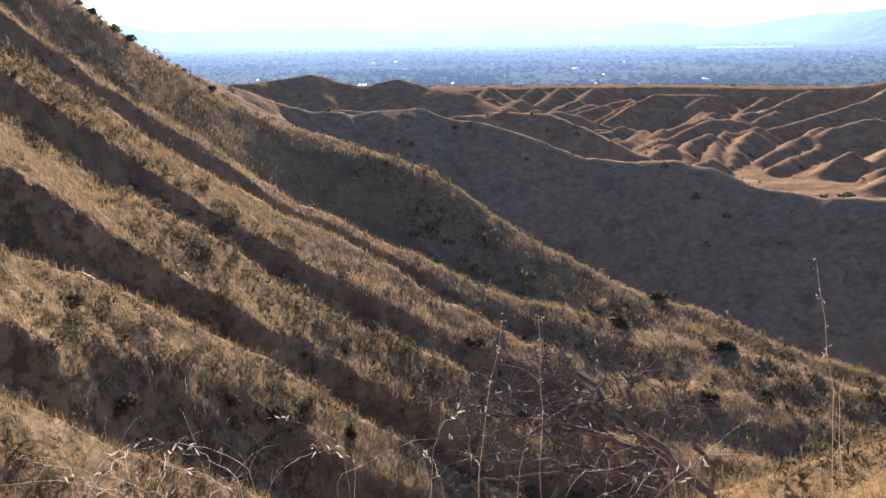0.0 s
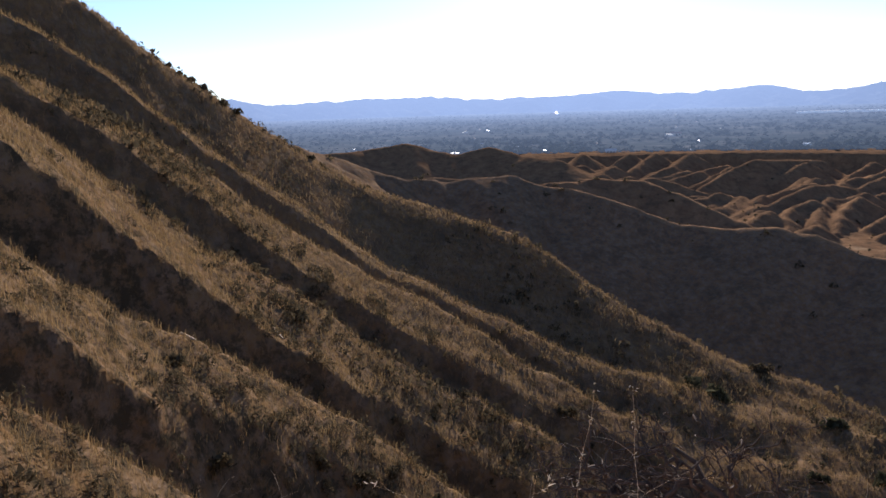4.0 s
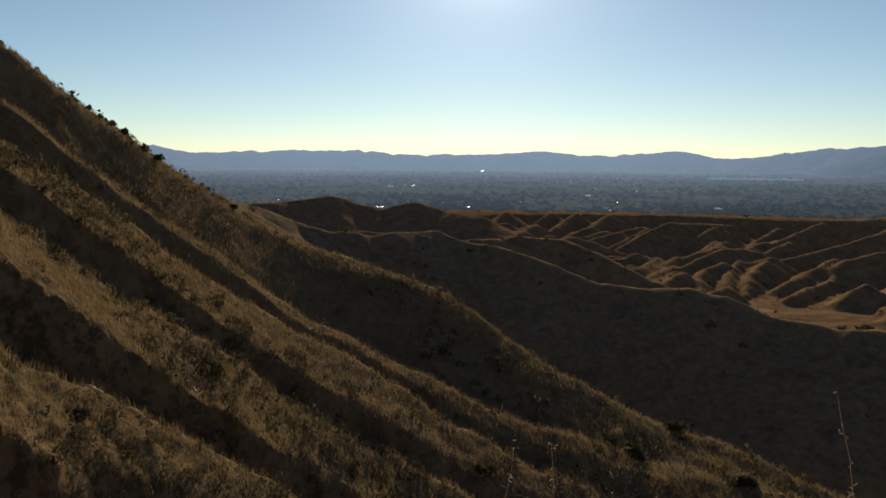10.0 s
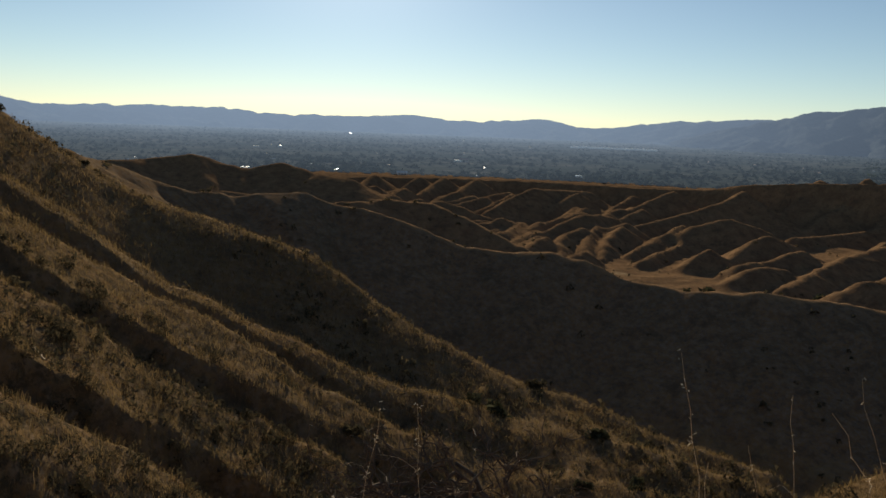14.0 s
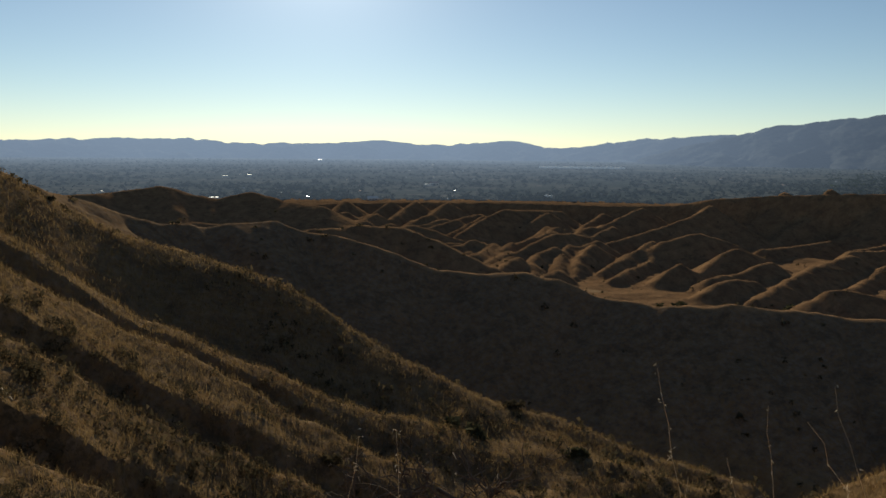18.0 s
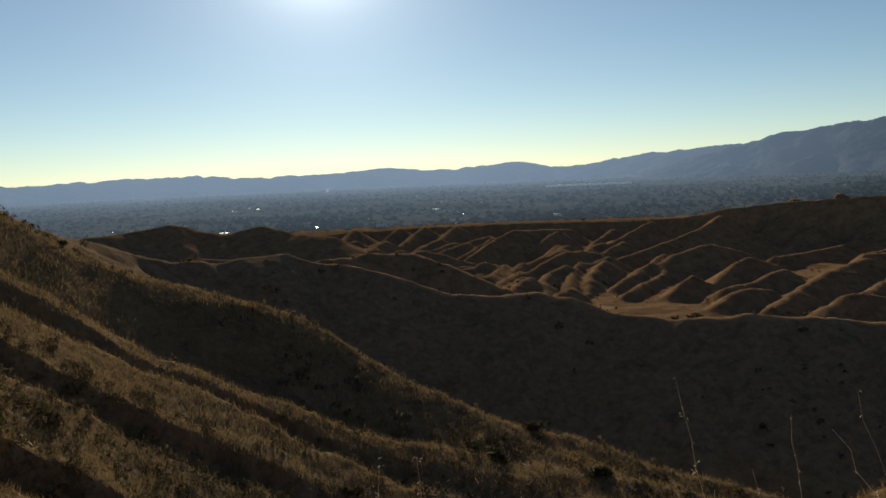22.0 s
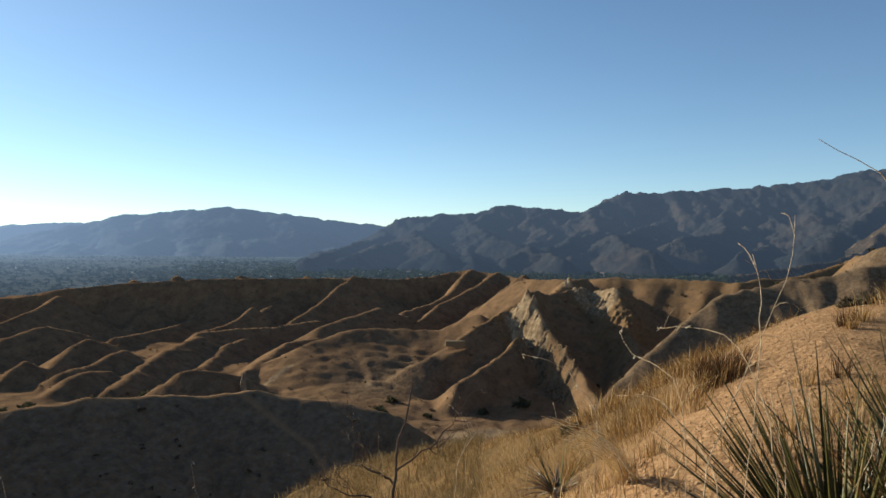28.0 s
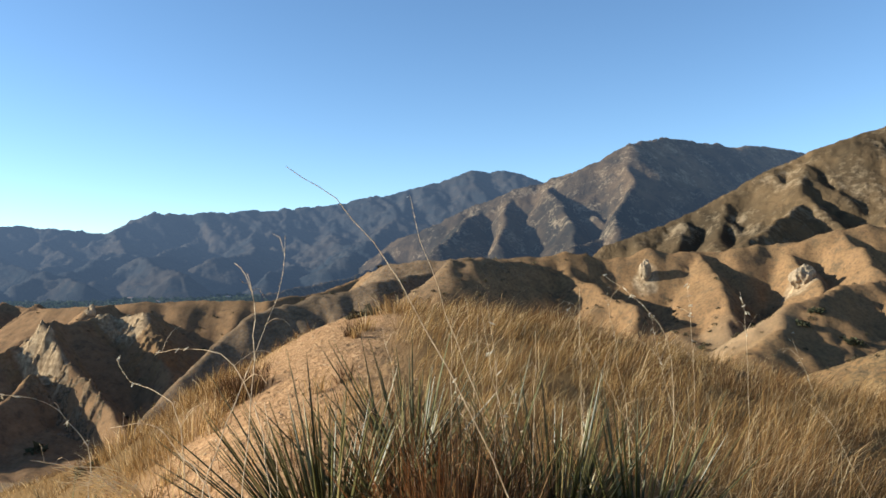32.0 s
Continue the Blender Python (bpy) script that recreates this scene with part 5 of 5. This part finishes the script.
weed(4.8, -1.7, aim(104, -3.6, 5.4), (0, 0.1, 0.0), 0.0018, 12, "thin dry weed with small seed heads", 29, 4)
weed(5.0, -1.2, aim(101, -1.8, 5.6), (0, 0.02, 0.0), 0.0016, 9, "slender dry weed on the grassy slope", 30, 3)
weed(4.5, -2.6, aim(113, -5.0, 5.0), (0, 0.05, 0), 0.0018, 7, "leaning dry weed in golden grass", 31, 4)
# stalks below the viewer, over the ravine
weed(0.1, 2.9, aim(4.2, -20.4, 2.9), (-0.05, 0, 0.08), 0.0018, 21, "dry oat stalk with drooping seed heads", 32, 1)
weed(1.45, 2.6, aim(26.0, -15.0, 3.0), (0.06, 0, 0.1), 0.0020, 18, "tall dry stalk with a nodding seed head", 33, 1)
weed(0.35, 2.9, aim(7.0, -20.2, 3.0), (0.03, 0, 0.05), 0.0018, 15, "dry oat stalk with pale husks", 34, 1)
weed(1.9, 2.4, aim(33.5, -16.8, 3.1), (-0.05, 0, 0.1), 0.0018, 4, "curved dry stalk beside others", 35, 1)
weed(2.0, 2.2, aim(36.0, -17.5, 3.0), (0.1, 0, 0.1), 0.0023, 3, "bent pale stalk with a knobbed tip", 36, 2)
weed(1.8, 2.4, aim(31.0, -20.5, 3.0), (0, 0, 0.05), 0.0018, 3, "short dry stalk below the knoll", 37, 2)
weed(1.6, 2.3, aim(28.5, -22.0, 2.8), (-0.1, 0, 0.08), 0.0023, 0, "bent white stalk end", 38, 0)
weed(2.2, 2.2, aim(37.5, -15.0, 3.2), (0, 0, 0.02), 0.0014, 3, "thin upright dry stalk", 39, 0)
weed(2.9, 2.2, aim(44, -18.5, 3.6), (0, 0.05, 0.1), 0.0018, 3, "arched pale weed stem", 40, 1)
weed(3.4, 2.6, aim(50.5, -13.5, 4.3), (0, 0, 0.12), 0.0018, 3, "arched pale stem on the slope", 41, 2)
weed(3.6, 2.3, aim(56.5, -12.0, 4.4), (0, 0, 0.15), 0.0018, 3, "arched pale weed stem over the flank", 42, 2)
g = random.Random(14)
for i in range(32):
    az, el = g.uniform(-30, 22), g.uniform(-33, -29)
    way, turn = [(az, el)], g.choice((-1, 1)) * g.uniform(0.5, 2.2)
    for k in range(g.randint(3, 4)):
        az, el = az + turn + g.uniform(-0.9, 0.9), el + g.uniform(0.2, 2.2) * (1 - 0.25 * k)
        turn *= g.uniform(0.8, 1.5)
        way.append((az, el))
    stalk(g.choice(("tangled dry weed stem below the path", "crooked pale dry stem", "bent dry stalk with broken twigs")), 50 + i, g.uniform(0.0007, 0.0014), g.uniform(2.2, 3.2), *way, heads=g.choice((0, 0, 2, 4)))


def dead_shrub(d, trunk, boughs, thick, label, seed):
    """A leafless shrub: a leaning trunk, and crooked boughs that fork into twigs; ways as bearings and rises."""
    rg = random.Random(seed)
    ways = [[np.array(aim(az, el, d + 0.1 * rg.uniform(-1, 1))) for az, el in way] for way in [trunk] + boughs]
    x, y = ways[0][0][:2]
    z = float(ground_at(x, y)[0])
    ways[0].insert(0, np.array((x, y, z - 0.1)))
    ob = new("dead_shrub")
    ob.location = (x, y, z)

    def rod(way, r, n=12):
        way = np.array(way) - (x, y, z)
        t = np.linspace(0, len(way) - 1, n)
        line = np.stack([np.interp(t, np.arange(len(way)), way[:, c]) for c in range(3)], -1)
        line[1:-1] += np.array([[rg.gauss(0, 0.012) for _ in range(3)] for _ in range(n - 2)])
        return line, tube(line, np.linspace(r, r * 0.35, n), 6)

    def grow(p, q, r, depth, out):
        line = curve_points(p, q, [rg.gauss(0, 0.04) for _ in range(3)], 6, 0.010, rg)
        out.append(tube(line, np.linspace(r, r * 0.4, 6), 4))
        if depth:
            span = np.linalg.norm(q - p)
            for k in range(3):
                s = line[rg.randint(2, 5)]
                e = (q - p) / span + np.array([rg.gauss(0, 0.7), rg.gauss(0, 0.7), rg.gauss(0, 0.5)])
                grow(s, s + e / np.linalg.norm(e) * span * rg.uniform(0.35, 0.6), r * 0.55, depth - 1, out)
    line, shape = rod(ways[0], thick)
    part_mesh("trunk", mesh_from("trunk", *shape, BARK, True), ob)
    for way in ways[1:]:
        line, shape = rod(way, thick * 0.5)
        out = []
        for k in range(9):
            s = line[rg.randint(3, 11)]
            e = (line[-1] - line[0]) / np.linalg.norm(line[-1] - line[0]) + np.array([rg.gauss(0, 0.8), rg.gauss(0, 0.6), rg.gauss(0.1, 0.6)])
            grow(s, s + e / np.linalg.norm(e) * rg.uniform(0.12, 0.30), thick * 0.2, 1, out)
        bough = part_mesh("branch", mesh_from("branch", *shape, BARK, True), ob)
        part_mesh("twig", mesh_from("twig", *join(out), BARK), bough)
    return tagged(ob, label, "shrub")


dead_shrub(3.6, [(20.9, -31.4), (17.0, -29.0), (13.5, -26.5), (10.1, -24.0)], [
    [(17.0, -29.0), (12.8, -28.4), (7.1, -27.2), (1.8, -27.0)], [(18.7, -29.9), (15.5, -30.3), (9.9, -30.6), (2.8, -31.4)], [(13.5, -26.5), (9.7, -26.1), (4.4, -25.6)],
    [(20.9, -31.4), (20.3, -29.2), (18.5, -27.7), (17.6, -26.7)], [(14.8, -27.4), (13.8, -24.9), (15.0, -24.0)], [(12, -25.5), (9, -27.5), (5, -28.8)],
    [(19.1, -30.3), (15.0, -29.0), (11.0, -27.8), (7.0, -27.3), (3.4, -27.1)], [(13.0, -28.2), (9.2, -26.9), (4.8, -25.7), (3.0, -25.3)], [(16.4, -31.4), (12.9, -30.5), (7.5, -30.0), (3.0, -30.2)],
    [(10.5, -25.1), (9.1, -24.4), (7.6, -24.2)], [(17.1, -28.7), (14.0, -28.0), (11.3, -25.8), (9.6, -23.9)], [(11.0, -27.8), (8.0, -28.6), (6.0, -26.5), (4.2, -28.0)]], 0.030, "dark leafless dead shrub spreading low over the slope", 71)
dead_shrub(4.7, [(51.5, -19), (52.0, -15), (52.9, -10.1)], [
    [(51.7, -17), (49.5, -15.5), (49, -13.5)], [(51.8, -16), (54, -14.5), (56, -12.5)], [(51.5, -18), (48.5, -17.5), (46.5, -16.5)]], 0.014, "small leafless dark shrub on the knoll flank", 72)


def bush(x, y, size, mat, label, seed, n=170, tall=1.0):
    rg = np.random.default_rng(seed)
    ob = new("bush")
    z = float(ground_at(x, y)[0]) - 0.2 * size
    ob.location = (x, y, z)
    lumps = []
    for i in range(6):
        c = clump_cards(rg, n // 6, 0.9, (170 / n) ** 0.4) * 0.62
        off = rg.normal(size=3) * (0.24, 0.24, 0.12)
        lumps.append((c + [off[0], off[1], abs(off[2]) + 0.08]) * [size, size, size * tall])
    v = np.concatenate(lumps).reshape(-1, 3)
    part_mesh("crown", mesh_from("crown", v, np.arange(len(v)).reshape(-1, 3), mat), ob)
    stems = [tube([(0, 0, -0.1), (rg.normal() * 0.1 * size, rg.normal() * 0.1 * size, 0.25 * size), (rg.normal() * 0.25 * size, rg.normal() * 0.25 * size, 0.55 * size * tall)], [0.03 * size, 0.02 * size, 0.008 * size], 4) for _ in range(5)]
    part_mesh("stem", mesh_from("stem", *join(stems), BARK), ob)
    return tagged(ob, label, "bush", "bushes on the slopes")


for i, (x, y, s, k) in enumerate([(30.1, 106.8, 2.1, 0), (-46.5, 116.4, 1.8, 0), (-48.5, 114.4, 1.4, 0), (-59, 101.9, 1.1, 0), (-50, 113.6, 1.4, 0), (-36, 124.6, 1.2, 0),
                                  (22.3, 97.3, 3.4, 1), (35.3, 80, 2.2, 1), (38.7, 77, 1.6, 1), (51.6, 91.7, 1.6, 0), (42.5, 93.8, 1.7, 0), (34.5, 91.4, 2.6, 1), (28.5, 79.5, 1.8, 1), (3, 83, 2.0, 0), (20, 100, 2.4, 1),
                                  (-45.3, 117.4, 1.8, 0), (-50.6, 111.2, 0.9, 0), (-52, 110.8, 1.0, 0), (-12.5, 52, 1.8, 0), (-15, 50, 1.5, 0), (-11, 55, 1.3, 0), (-19, 42, 1.8, 0), (-23, 46, 1.5, 0), (-8, 57, 1.4, 0)]):
    bush(x, y, s, GREEN if k else SCRUB, "dusty green bush on the ravine shelf" if k else "dark dry bush on the slope", 90 + i, 420, 1.05)
bush(2.9, 4.5, 0.45, GREEN, "small fresh green bush under the knoll", 120, 260)
bush(10.4, 5.0, 0.35, GREEN, "small green bush at the edge of the knoll", 121, 200)
bush(14.9, 1.9, 0.75, SCRUB, "low dark bush on top of the sandy knoll", 122, 200, 0.7)
for i, (x, y) in enumerate(((146, 340), (160, 330), (172, 333), (180, 318), (205, 300), (136, 350), (262, 190), (280, 175), (250, 205), (268, 214), (240, 225), (296, 166))):
    bush(x, y, 4.5 + (i % 3), GREEN, "green shrub in the dry wash", 130 + i, 120, 0.9)


def fallen_log(x, y, length, turn, label):
    ob = new("log")
    ob.matrix_basis = pose(x, y, float(ground_at(x, y)[0]) + 0.1, 0, 14, turn)
    v, f = tube([(-length / 2, 0, 0), (-length / 4, 0.03, 0.02), (0, 0, 0), (length / 4, -0.03, 0.02), (length / 2, 0, 0)], [0.10, 0.13, 0.13, 0.12, 0.07], 8)
    part_mesh("trunk", mesh_from("trunk", v, f, STEM, True), ob)
    v, f = tube([(length * 0.2, 0, 0.05), (length * 0.25, 0.15, 0.3)], [0.04, 0.02], 5)
    part_mesh("stub", mesh_from("stub", v, f, STEM), ob)
    return tagged(ob, label, "log")


fallen_log(-24.1, 50.6, 1.5, -20, "bleached fallen log on the hillside")
fallen_log(-21.8, 62.3, 2.4, -48, "long bleached log lying down the slope")

for i, (x, y, s) in enumerate(((243, -100, 4.2), (247, -106, 3.4), (238, -113, 4.6), (262, -75, 2.6), (258, -66, 2.2), (285, -100, 2.4))):
    bush(x, y, s, GREEN, "dark green shrub in the shade of the bluff", 150 + i, 200, 0.9)

# container and pale pillar in the badlands
CONT = plain_mat("tan_paint", (0.21, 0.155, 0.085), (0.27, 0.20, 0.11), 0.8, 0.7, 0.2)
ob = new("container")
ob.matrix_basis = pose(313.5, 211.8, 31.6, 0, 0, -52)
bm = bmesh.new()
box(bm, 0, 0, 1.3, 9, 2.5, 2.6)
part("body", bm, CONT, ob)
bm = bmesh.new()
for i in range(18):
    box(bm, -4.25 + i * 0.5, -1.27, 1.3, 0.2, 0.06, 2.4)
part("corrugation", bm, CONT, ob)
bm = bmesh.new()
box(bm, 4.53, 0, 1.3, 0.06, 2.3, 2.4)
part("door", bm, CONT, ob)
tagged(ob, "tan storage container on a levelled bench", "container")

SANDSTONE = plain_mat("sandstone", (0.22, 0.16, 0.10), (0.40, 0.30, 0.19), 0.5, 0.95, 0.0)


def outcrop(x, y, z, sx, sy, sz, turn, label, seed):
    """A broken block of sandstone sunk into the slope."""
    bm = bmesh.new()
    bmesh.ops.create_icosphere(bm, subdivisions=4, radius=1)
    noise.seed_set(seed)
    for v in bm.verts:
        p = v.co.copy()
        k = 1 + 0.35 * noise.noise(p * 1.3) + 0.22 * noise.noise(Vector((p.x * 3.5, p.y * 3.5, p.z * 1.2)) + Vector((seed, 0, 0))) + 0.10 * noise.noise(p * 8)
        v.co = Vector((p.x * sx, p.y * sy, p.z * sz)) * k
    me = bpy.data.meshes.new("rock_outcrop")
    bm.to_mesh(me)
    bm.free()
    me.materials.append(SANDSTONE)
    ob = new("rock_outcrop", me)
    ob.matrix_basis = pose(x, y, z, 0, 0, turn)
    return tagged(ob, label, "rock", "sandstone outcrops")


outcrop(409, 199, 56, 3, 3, 6, 0, "pale sandstone pinnacle on a ridge", 3)
outcrop(330.2, -72.4, 77.2, 1.8, 2.2, 4.2, 0, "tan rock knob on a bluff", 5)
outcrop(304.9, -126.1, 73.9, 3.6, 4.6, 4.4, 20, "pale boulder outcrop on a grassy bluff", 6)
outcrop(236, 272, 16, 1.3, 1.3, 6, 0, "pale narrow earth pillar by the wash", 8)

# ---- ground cover of the knoll ----
rg = np.random.default_rng(77)


def bare_strip(x, y):
    return np.abs(y - 1.5 - 0.05 * x) / np.interp(x, [0, 6, 12, 16, 18], [0.5, 0.85, 1.05, 0.6, 0.1]) / (1 + 0.5 * fbm(x * 1.1, y * 1.1, 3, 79))


# long golden grass on the southern slope, bent by the wind
n = 330000
x, y = 2.2 + 24 * rg.uniform(0, 1, n) ** 1.3, rg.uniform(-15, 3.0, n)
keep = (bare_strip(x, y) > 1) & (fbm(x * 1.9, y * 1.9, 4, 71) + rg.uniform(-0.3, 0.3, n) > 0.0) & (np.abs(y) < 1.2 + x * 0.75) & (rg.uniform(0, 1, n) < np.interp(y, [-1.0, 0.6, 3], [1, 0.35, 0.2]))
x, y = x[keep], y[keep]
STRAW_BROWN = leafy("brown_straw", [(0.0, (0.065, 0.033, 0.014)), (0.55, (0.23, 0.118, 0.041)), (1.0, (0.60, 0.41, 0.20))], 0.4)
brown = fbm(x * 0.55, y * 0.8, 3, 78) + rg.uniform(-0.4, 0.4, len(x)) > -0.02
for name, sel, mat, label in (("golden_grass", ~brown, STRAW, "long golden dry grass bent by the wind"), ("brown_grass", brown, STRAW_BROWN, "darker brown matted grass among the golden grass")):
    px, py = x[sel], y[sel]
    n = len(px)
    tall = np.clip(0.40 + 0.30 * fbm(px * 0.9, py * 0.9, 3, 72), 0.1, 1) * rg.uniform(0.4, 1.7, n) * np.interp(np.hypot(px, py), [2, 5], [0.7, 1])
    scatter_blades(name, px, py, ground_at(px, py), tall, 0.0014 + 0.00042 * np.hypot(px, py), np.clip(rg.normal(0.80, 0.2, n), 0.05, 0.98), rg.normal(-1.35, 0.75, n) + 1.4 * fbm(px * 0.9, py * 0.9, 3, 75), mat, label, 10)
# shorter grass down the northern flank and on the spur
n = 150000
x, y = 1.5 + 26 * rg.uniform(0, 1, n) ** 1.2, 1.5 + 19 * rg.uniform(0, 1, n) ** 1.2
keep = (bare_strip(x, y) > 1) & (y < 2.5 + x * 1.05) & (fbm(x * 1.3, y * 1.3, 3, 73) + rg.uniform(-0.4, 0.4, n) > -0.1)
x, y = x[keep], y[keep]
n = len(x)
brown = fbm(x * 0.7, y * 0.7, 3, 80) + rg.uniform(-0.35, 0.35, n) > 0.2
for name, sel, mat, label in (("flank_grass", ~brown, STRAW, "short golden grass on the knoll flank"), ("rusty_flank_grass", brown, STRAW_BROWN, "darker rusty grass patches on the knoll flank")):
    px, py = x[sel], y[sel]
    n = len(px)
    tall = np.interp(np.hypot(px, py), [3, 9, 14], [1.7, 1.5, 1.0]) * rg.uniform(0.06, 0.24, n) * rg.uniform(0.5, 1.9, n)
    scatter_blades(name, px, py, ground_at(px, py), tall, 0.0016 + 0.0004 * np.hypot(px, py), np.clip(rg.normal(0.74, 0.2, n), 0.05, 0.96), rg.normal(1.0, 1.2, n) + 1.5 * fbm(px * 0.9, py * 0.9, 3, 76), mat, label, 11)
# grass on the steep slope just below the viewer
n = 22000
x, y = rg.uniform(-9, 6, n), rg.uniform(1.2, 20, n)
keep = fbm(x * 1.3, y * 1.3, 3, 74) + rg.uniform(-0.5, 0.5, n) > -0.1
x, y = x[keep], y[keep]
n = len(x)
scatter_blades("steep_grass", x, y, ground_at(x, y), rg.uniform(0.15, 0.5, n), 0.004 + 0.0007 * np.hypot(x, y), np.clip(rg.normal(0.45, 0.25, n), 0.05, 0.9), rg.uniform(0, 6.28, n), STRAW, "brown dry grass below the path", 12)
# grass on the low spur beside the ravine
n = 60000
d, a = rg.uniform(9, 29, n), np.radians(rg.uniform(8, 58, n))
x, y = d * np.sin(a), d * np.cos(a)
keep = fbm(x * 0.8, y * 0.8, 3, 81) + rg.uniform(-0.5, 0.5, n) > -0.2
x, y, d = x[keep], y[keep], d[keep]
n = len(x)
scatter_blades("spur_grass", x, y, ground_at(x, y), rg.uniform(0.15, 0.55, n), 0.004 + 0.0006 * d, np.clip(rg.normal(0.55, 0.22, n), 0.05, 0.92), rg.uniform(0, 6.28, n), STRAW_FAR, "dry brown grass on the low spur", 13)


def tuft(x, y, count, tall, spread, mat, label, seed, lean=0.42):
    r = np.random.default_rng(seed)
    px, py = x + r.normal(0, spread, count), y + r.normal(0, spread, count)
    out = np.arctan2(py - y, px - x) + r.normal(0, 0.5, count)
    z = ground_at(px, py)
    ob = scatter_blades("grass_tuft", px, py, z, tall * r.uniform(0.5, 1.15, count), np.full(count, 0.0035) + 0.0004 * math.hypot(x, y), np.clip(r.normal(lean, 0.2, count), 0.02, 0.9), out, mat, label, seed)
    return tagged(ob, label, "grass tuft", kind="stuff")


tuft(9.3, 2.6, 600, 0.42, 0.13, RUST_DARK, "rust-brown dry grass tuft on the sandy slope", 81)
tuft(8.5, 2.9, 260, 0.45, 0.25, STRAW, "golden tuft at the edge of the bare sand", 82)
tuft(14.6, 1.2, 260, 0.45, 0.25, STRAW, "straw tuft on the crest of the knoll", 83)
tuft(3.75, 0.05, 420, 0.65, 0.12, RUST, "rust-red dead grass clump between yuccas", 84)
tuft(3.05, 0.05, 170, 0.95, 0.07, RUST, "rusty dead grass in the heart of the yucca clump", 90, lean=0.24)
# dead grass, dense and dark to colour in the clump's inner shadow too
tuft(3.15, -0.10, 620, 1.0, 0.11, RUST_DARK, "dark dead grass that also stands in for shadow among the yuccas", 91, lean=0.28)
tuft(3.7, -0.2, 300, 0.55, 0.14, RUST, "dark rusty dead grass under the yuccas", 85)
tuft(5.1, -0.5, 260, 0.6, 0.2, STRAW, "pale straw tuft behind the yuccas", 86)
tuft(3.9, -1.6, 300, 0.5, 0.3, STRAW, "golden grass tuft beside the yuccas", 89)

g = random.Random(31)
for i in range(16):
    x = g.uniform(4.5, 15)
    tuft(x, 2.6 + 0.05 * x + g.uniform(0, 0.28) * x, g.randint(120, 260), g.uniform(0.25, 0.5), g.uniform(0.08, 0.2), STRAW, "dry bunch of grass on the knoll flank", 200 + i)

for i in range(26):
    # small tufts that fray the edges of the bare sand
    x, side = g.uniform(4.2, 14), g.choice((-1, 1, 1))
    tuft(x, 1.5 + 0.05 * x + side * g.uniform(0.45, 0.95), g.randint(30, 110), g.uniform(0.14, 0.38), g.uniform(0.03, 0.12), g.choice((STRAW, STRAW, RUST_DARK)), "small dry tuft on the bare sand", 240 + i)


def straw_bundle(root, tips, count, label, seed):
    """Long bleached straws that lie together, fanning out from one root."""
    rg = random.Random(seed)
    x, y = root
    z = float(ground_at(x, y)[0])
    ob = new("straw_bundle")
    ob.location = (x, y, z)
    for i in range(count):
        a, b = rg.sample(tips, 2)
        u = rg.random()
        q = np.array([a[c] * u + b[c] * (1 - u) for c in range(3)]) - (x, y, z)
        q = q * rg.uniform(0.45, 1.15) + [rg.gauss(0, 0.07), rg.gauss(0, 0.07), rg.uniform(0.0, 0.10)]
        p = (rg.gauss(0, 0.05), rg.gauss(0, 0.05), -0.02)
        line = curve_points(p, q, (0, 0, rg.uniform(0.02, 0.16)), 6, 0.008, rg)
        part_mesh("straw", mesh_from("straw", *tube(line, np.linspace(0.0034, 0.0014, 6), 4), BLEACHED), ob)
    return tagged(ob, label, "straw")


straw_bundle((5.9, 2.32), [aim(62.0, -12.9, 5.3), aim(63.4, -13.6, 5.4), aim(65.0, -14.0, 5.4), aim(66.4, -14.6, 5.5), aim(64.6, -13.0, 5.2)], 44, "bleached straw bundle lying on the sandy slope", 87)

# stones and clods on the bare sand
n = 8500
x = 2.5 + 14.5 * rg.uniform(0, 1, n) ** 1.3
y = 1.5 + 0.05 * x + rg.normal(0, 0.75, n)
z = ground_at(x, y)
r = 0.003 + 0.018 * rg.uniform(0, 1, n) ** 4
octa = np.array([(1, 0, 0), (-1, 0, 0), (0, 1, 0), (0, -1, 0), (0, 0, 1), (0, 0, -1)], float)
faces = np.array([(0, 2, 4), (2, 1, 4), (1, 3, 4), (3, 0, 4), (2, 0, 5), (1, 2, 5), (3, 1, 5), (0, 3, 5)])
v = octa[None] * r[:, None, None] * rg.uniform(0.5, 1.2, (n, 6, 1)) * [1, 1, 0.7] + np.stack([x, y, z + r * 0.2], -1)[:, None]
f = faces[None] + np.arange(n)[:, None, None] * 6
CLOD = leafy("clod", [(0.0, (0.20, 0.12, 0.062)), (0.5, (0.35, 0.22, 0.115)), (1.0, (0.50, 0.35, 0.21))], 0.0, 0.95)
tagged(new("clods", mesh_from("clods", v.reshape(-1, 3), f.reshape(-1, 3), CLOD)), "small clods and pebbles on the sand", "pebbles", kind="stuff")
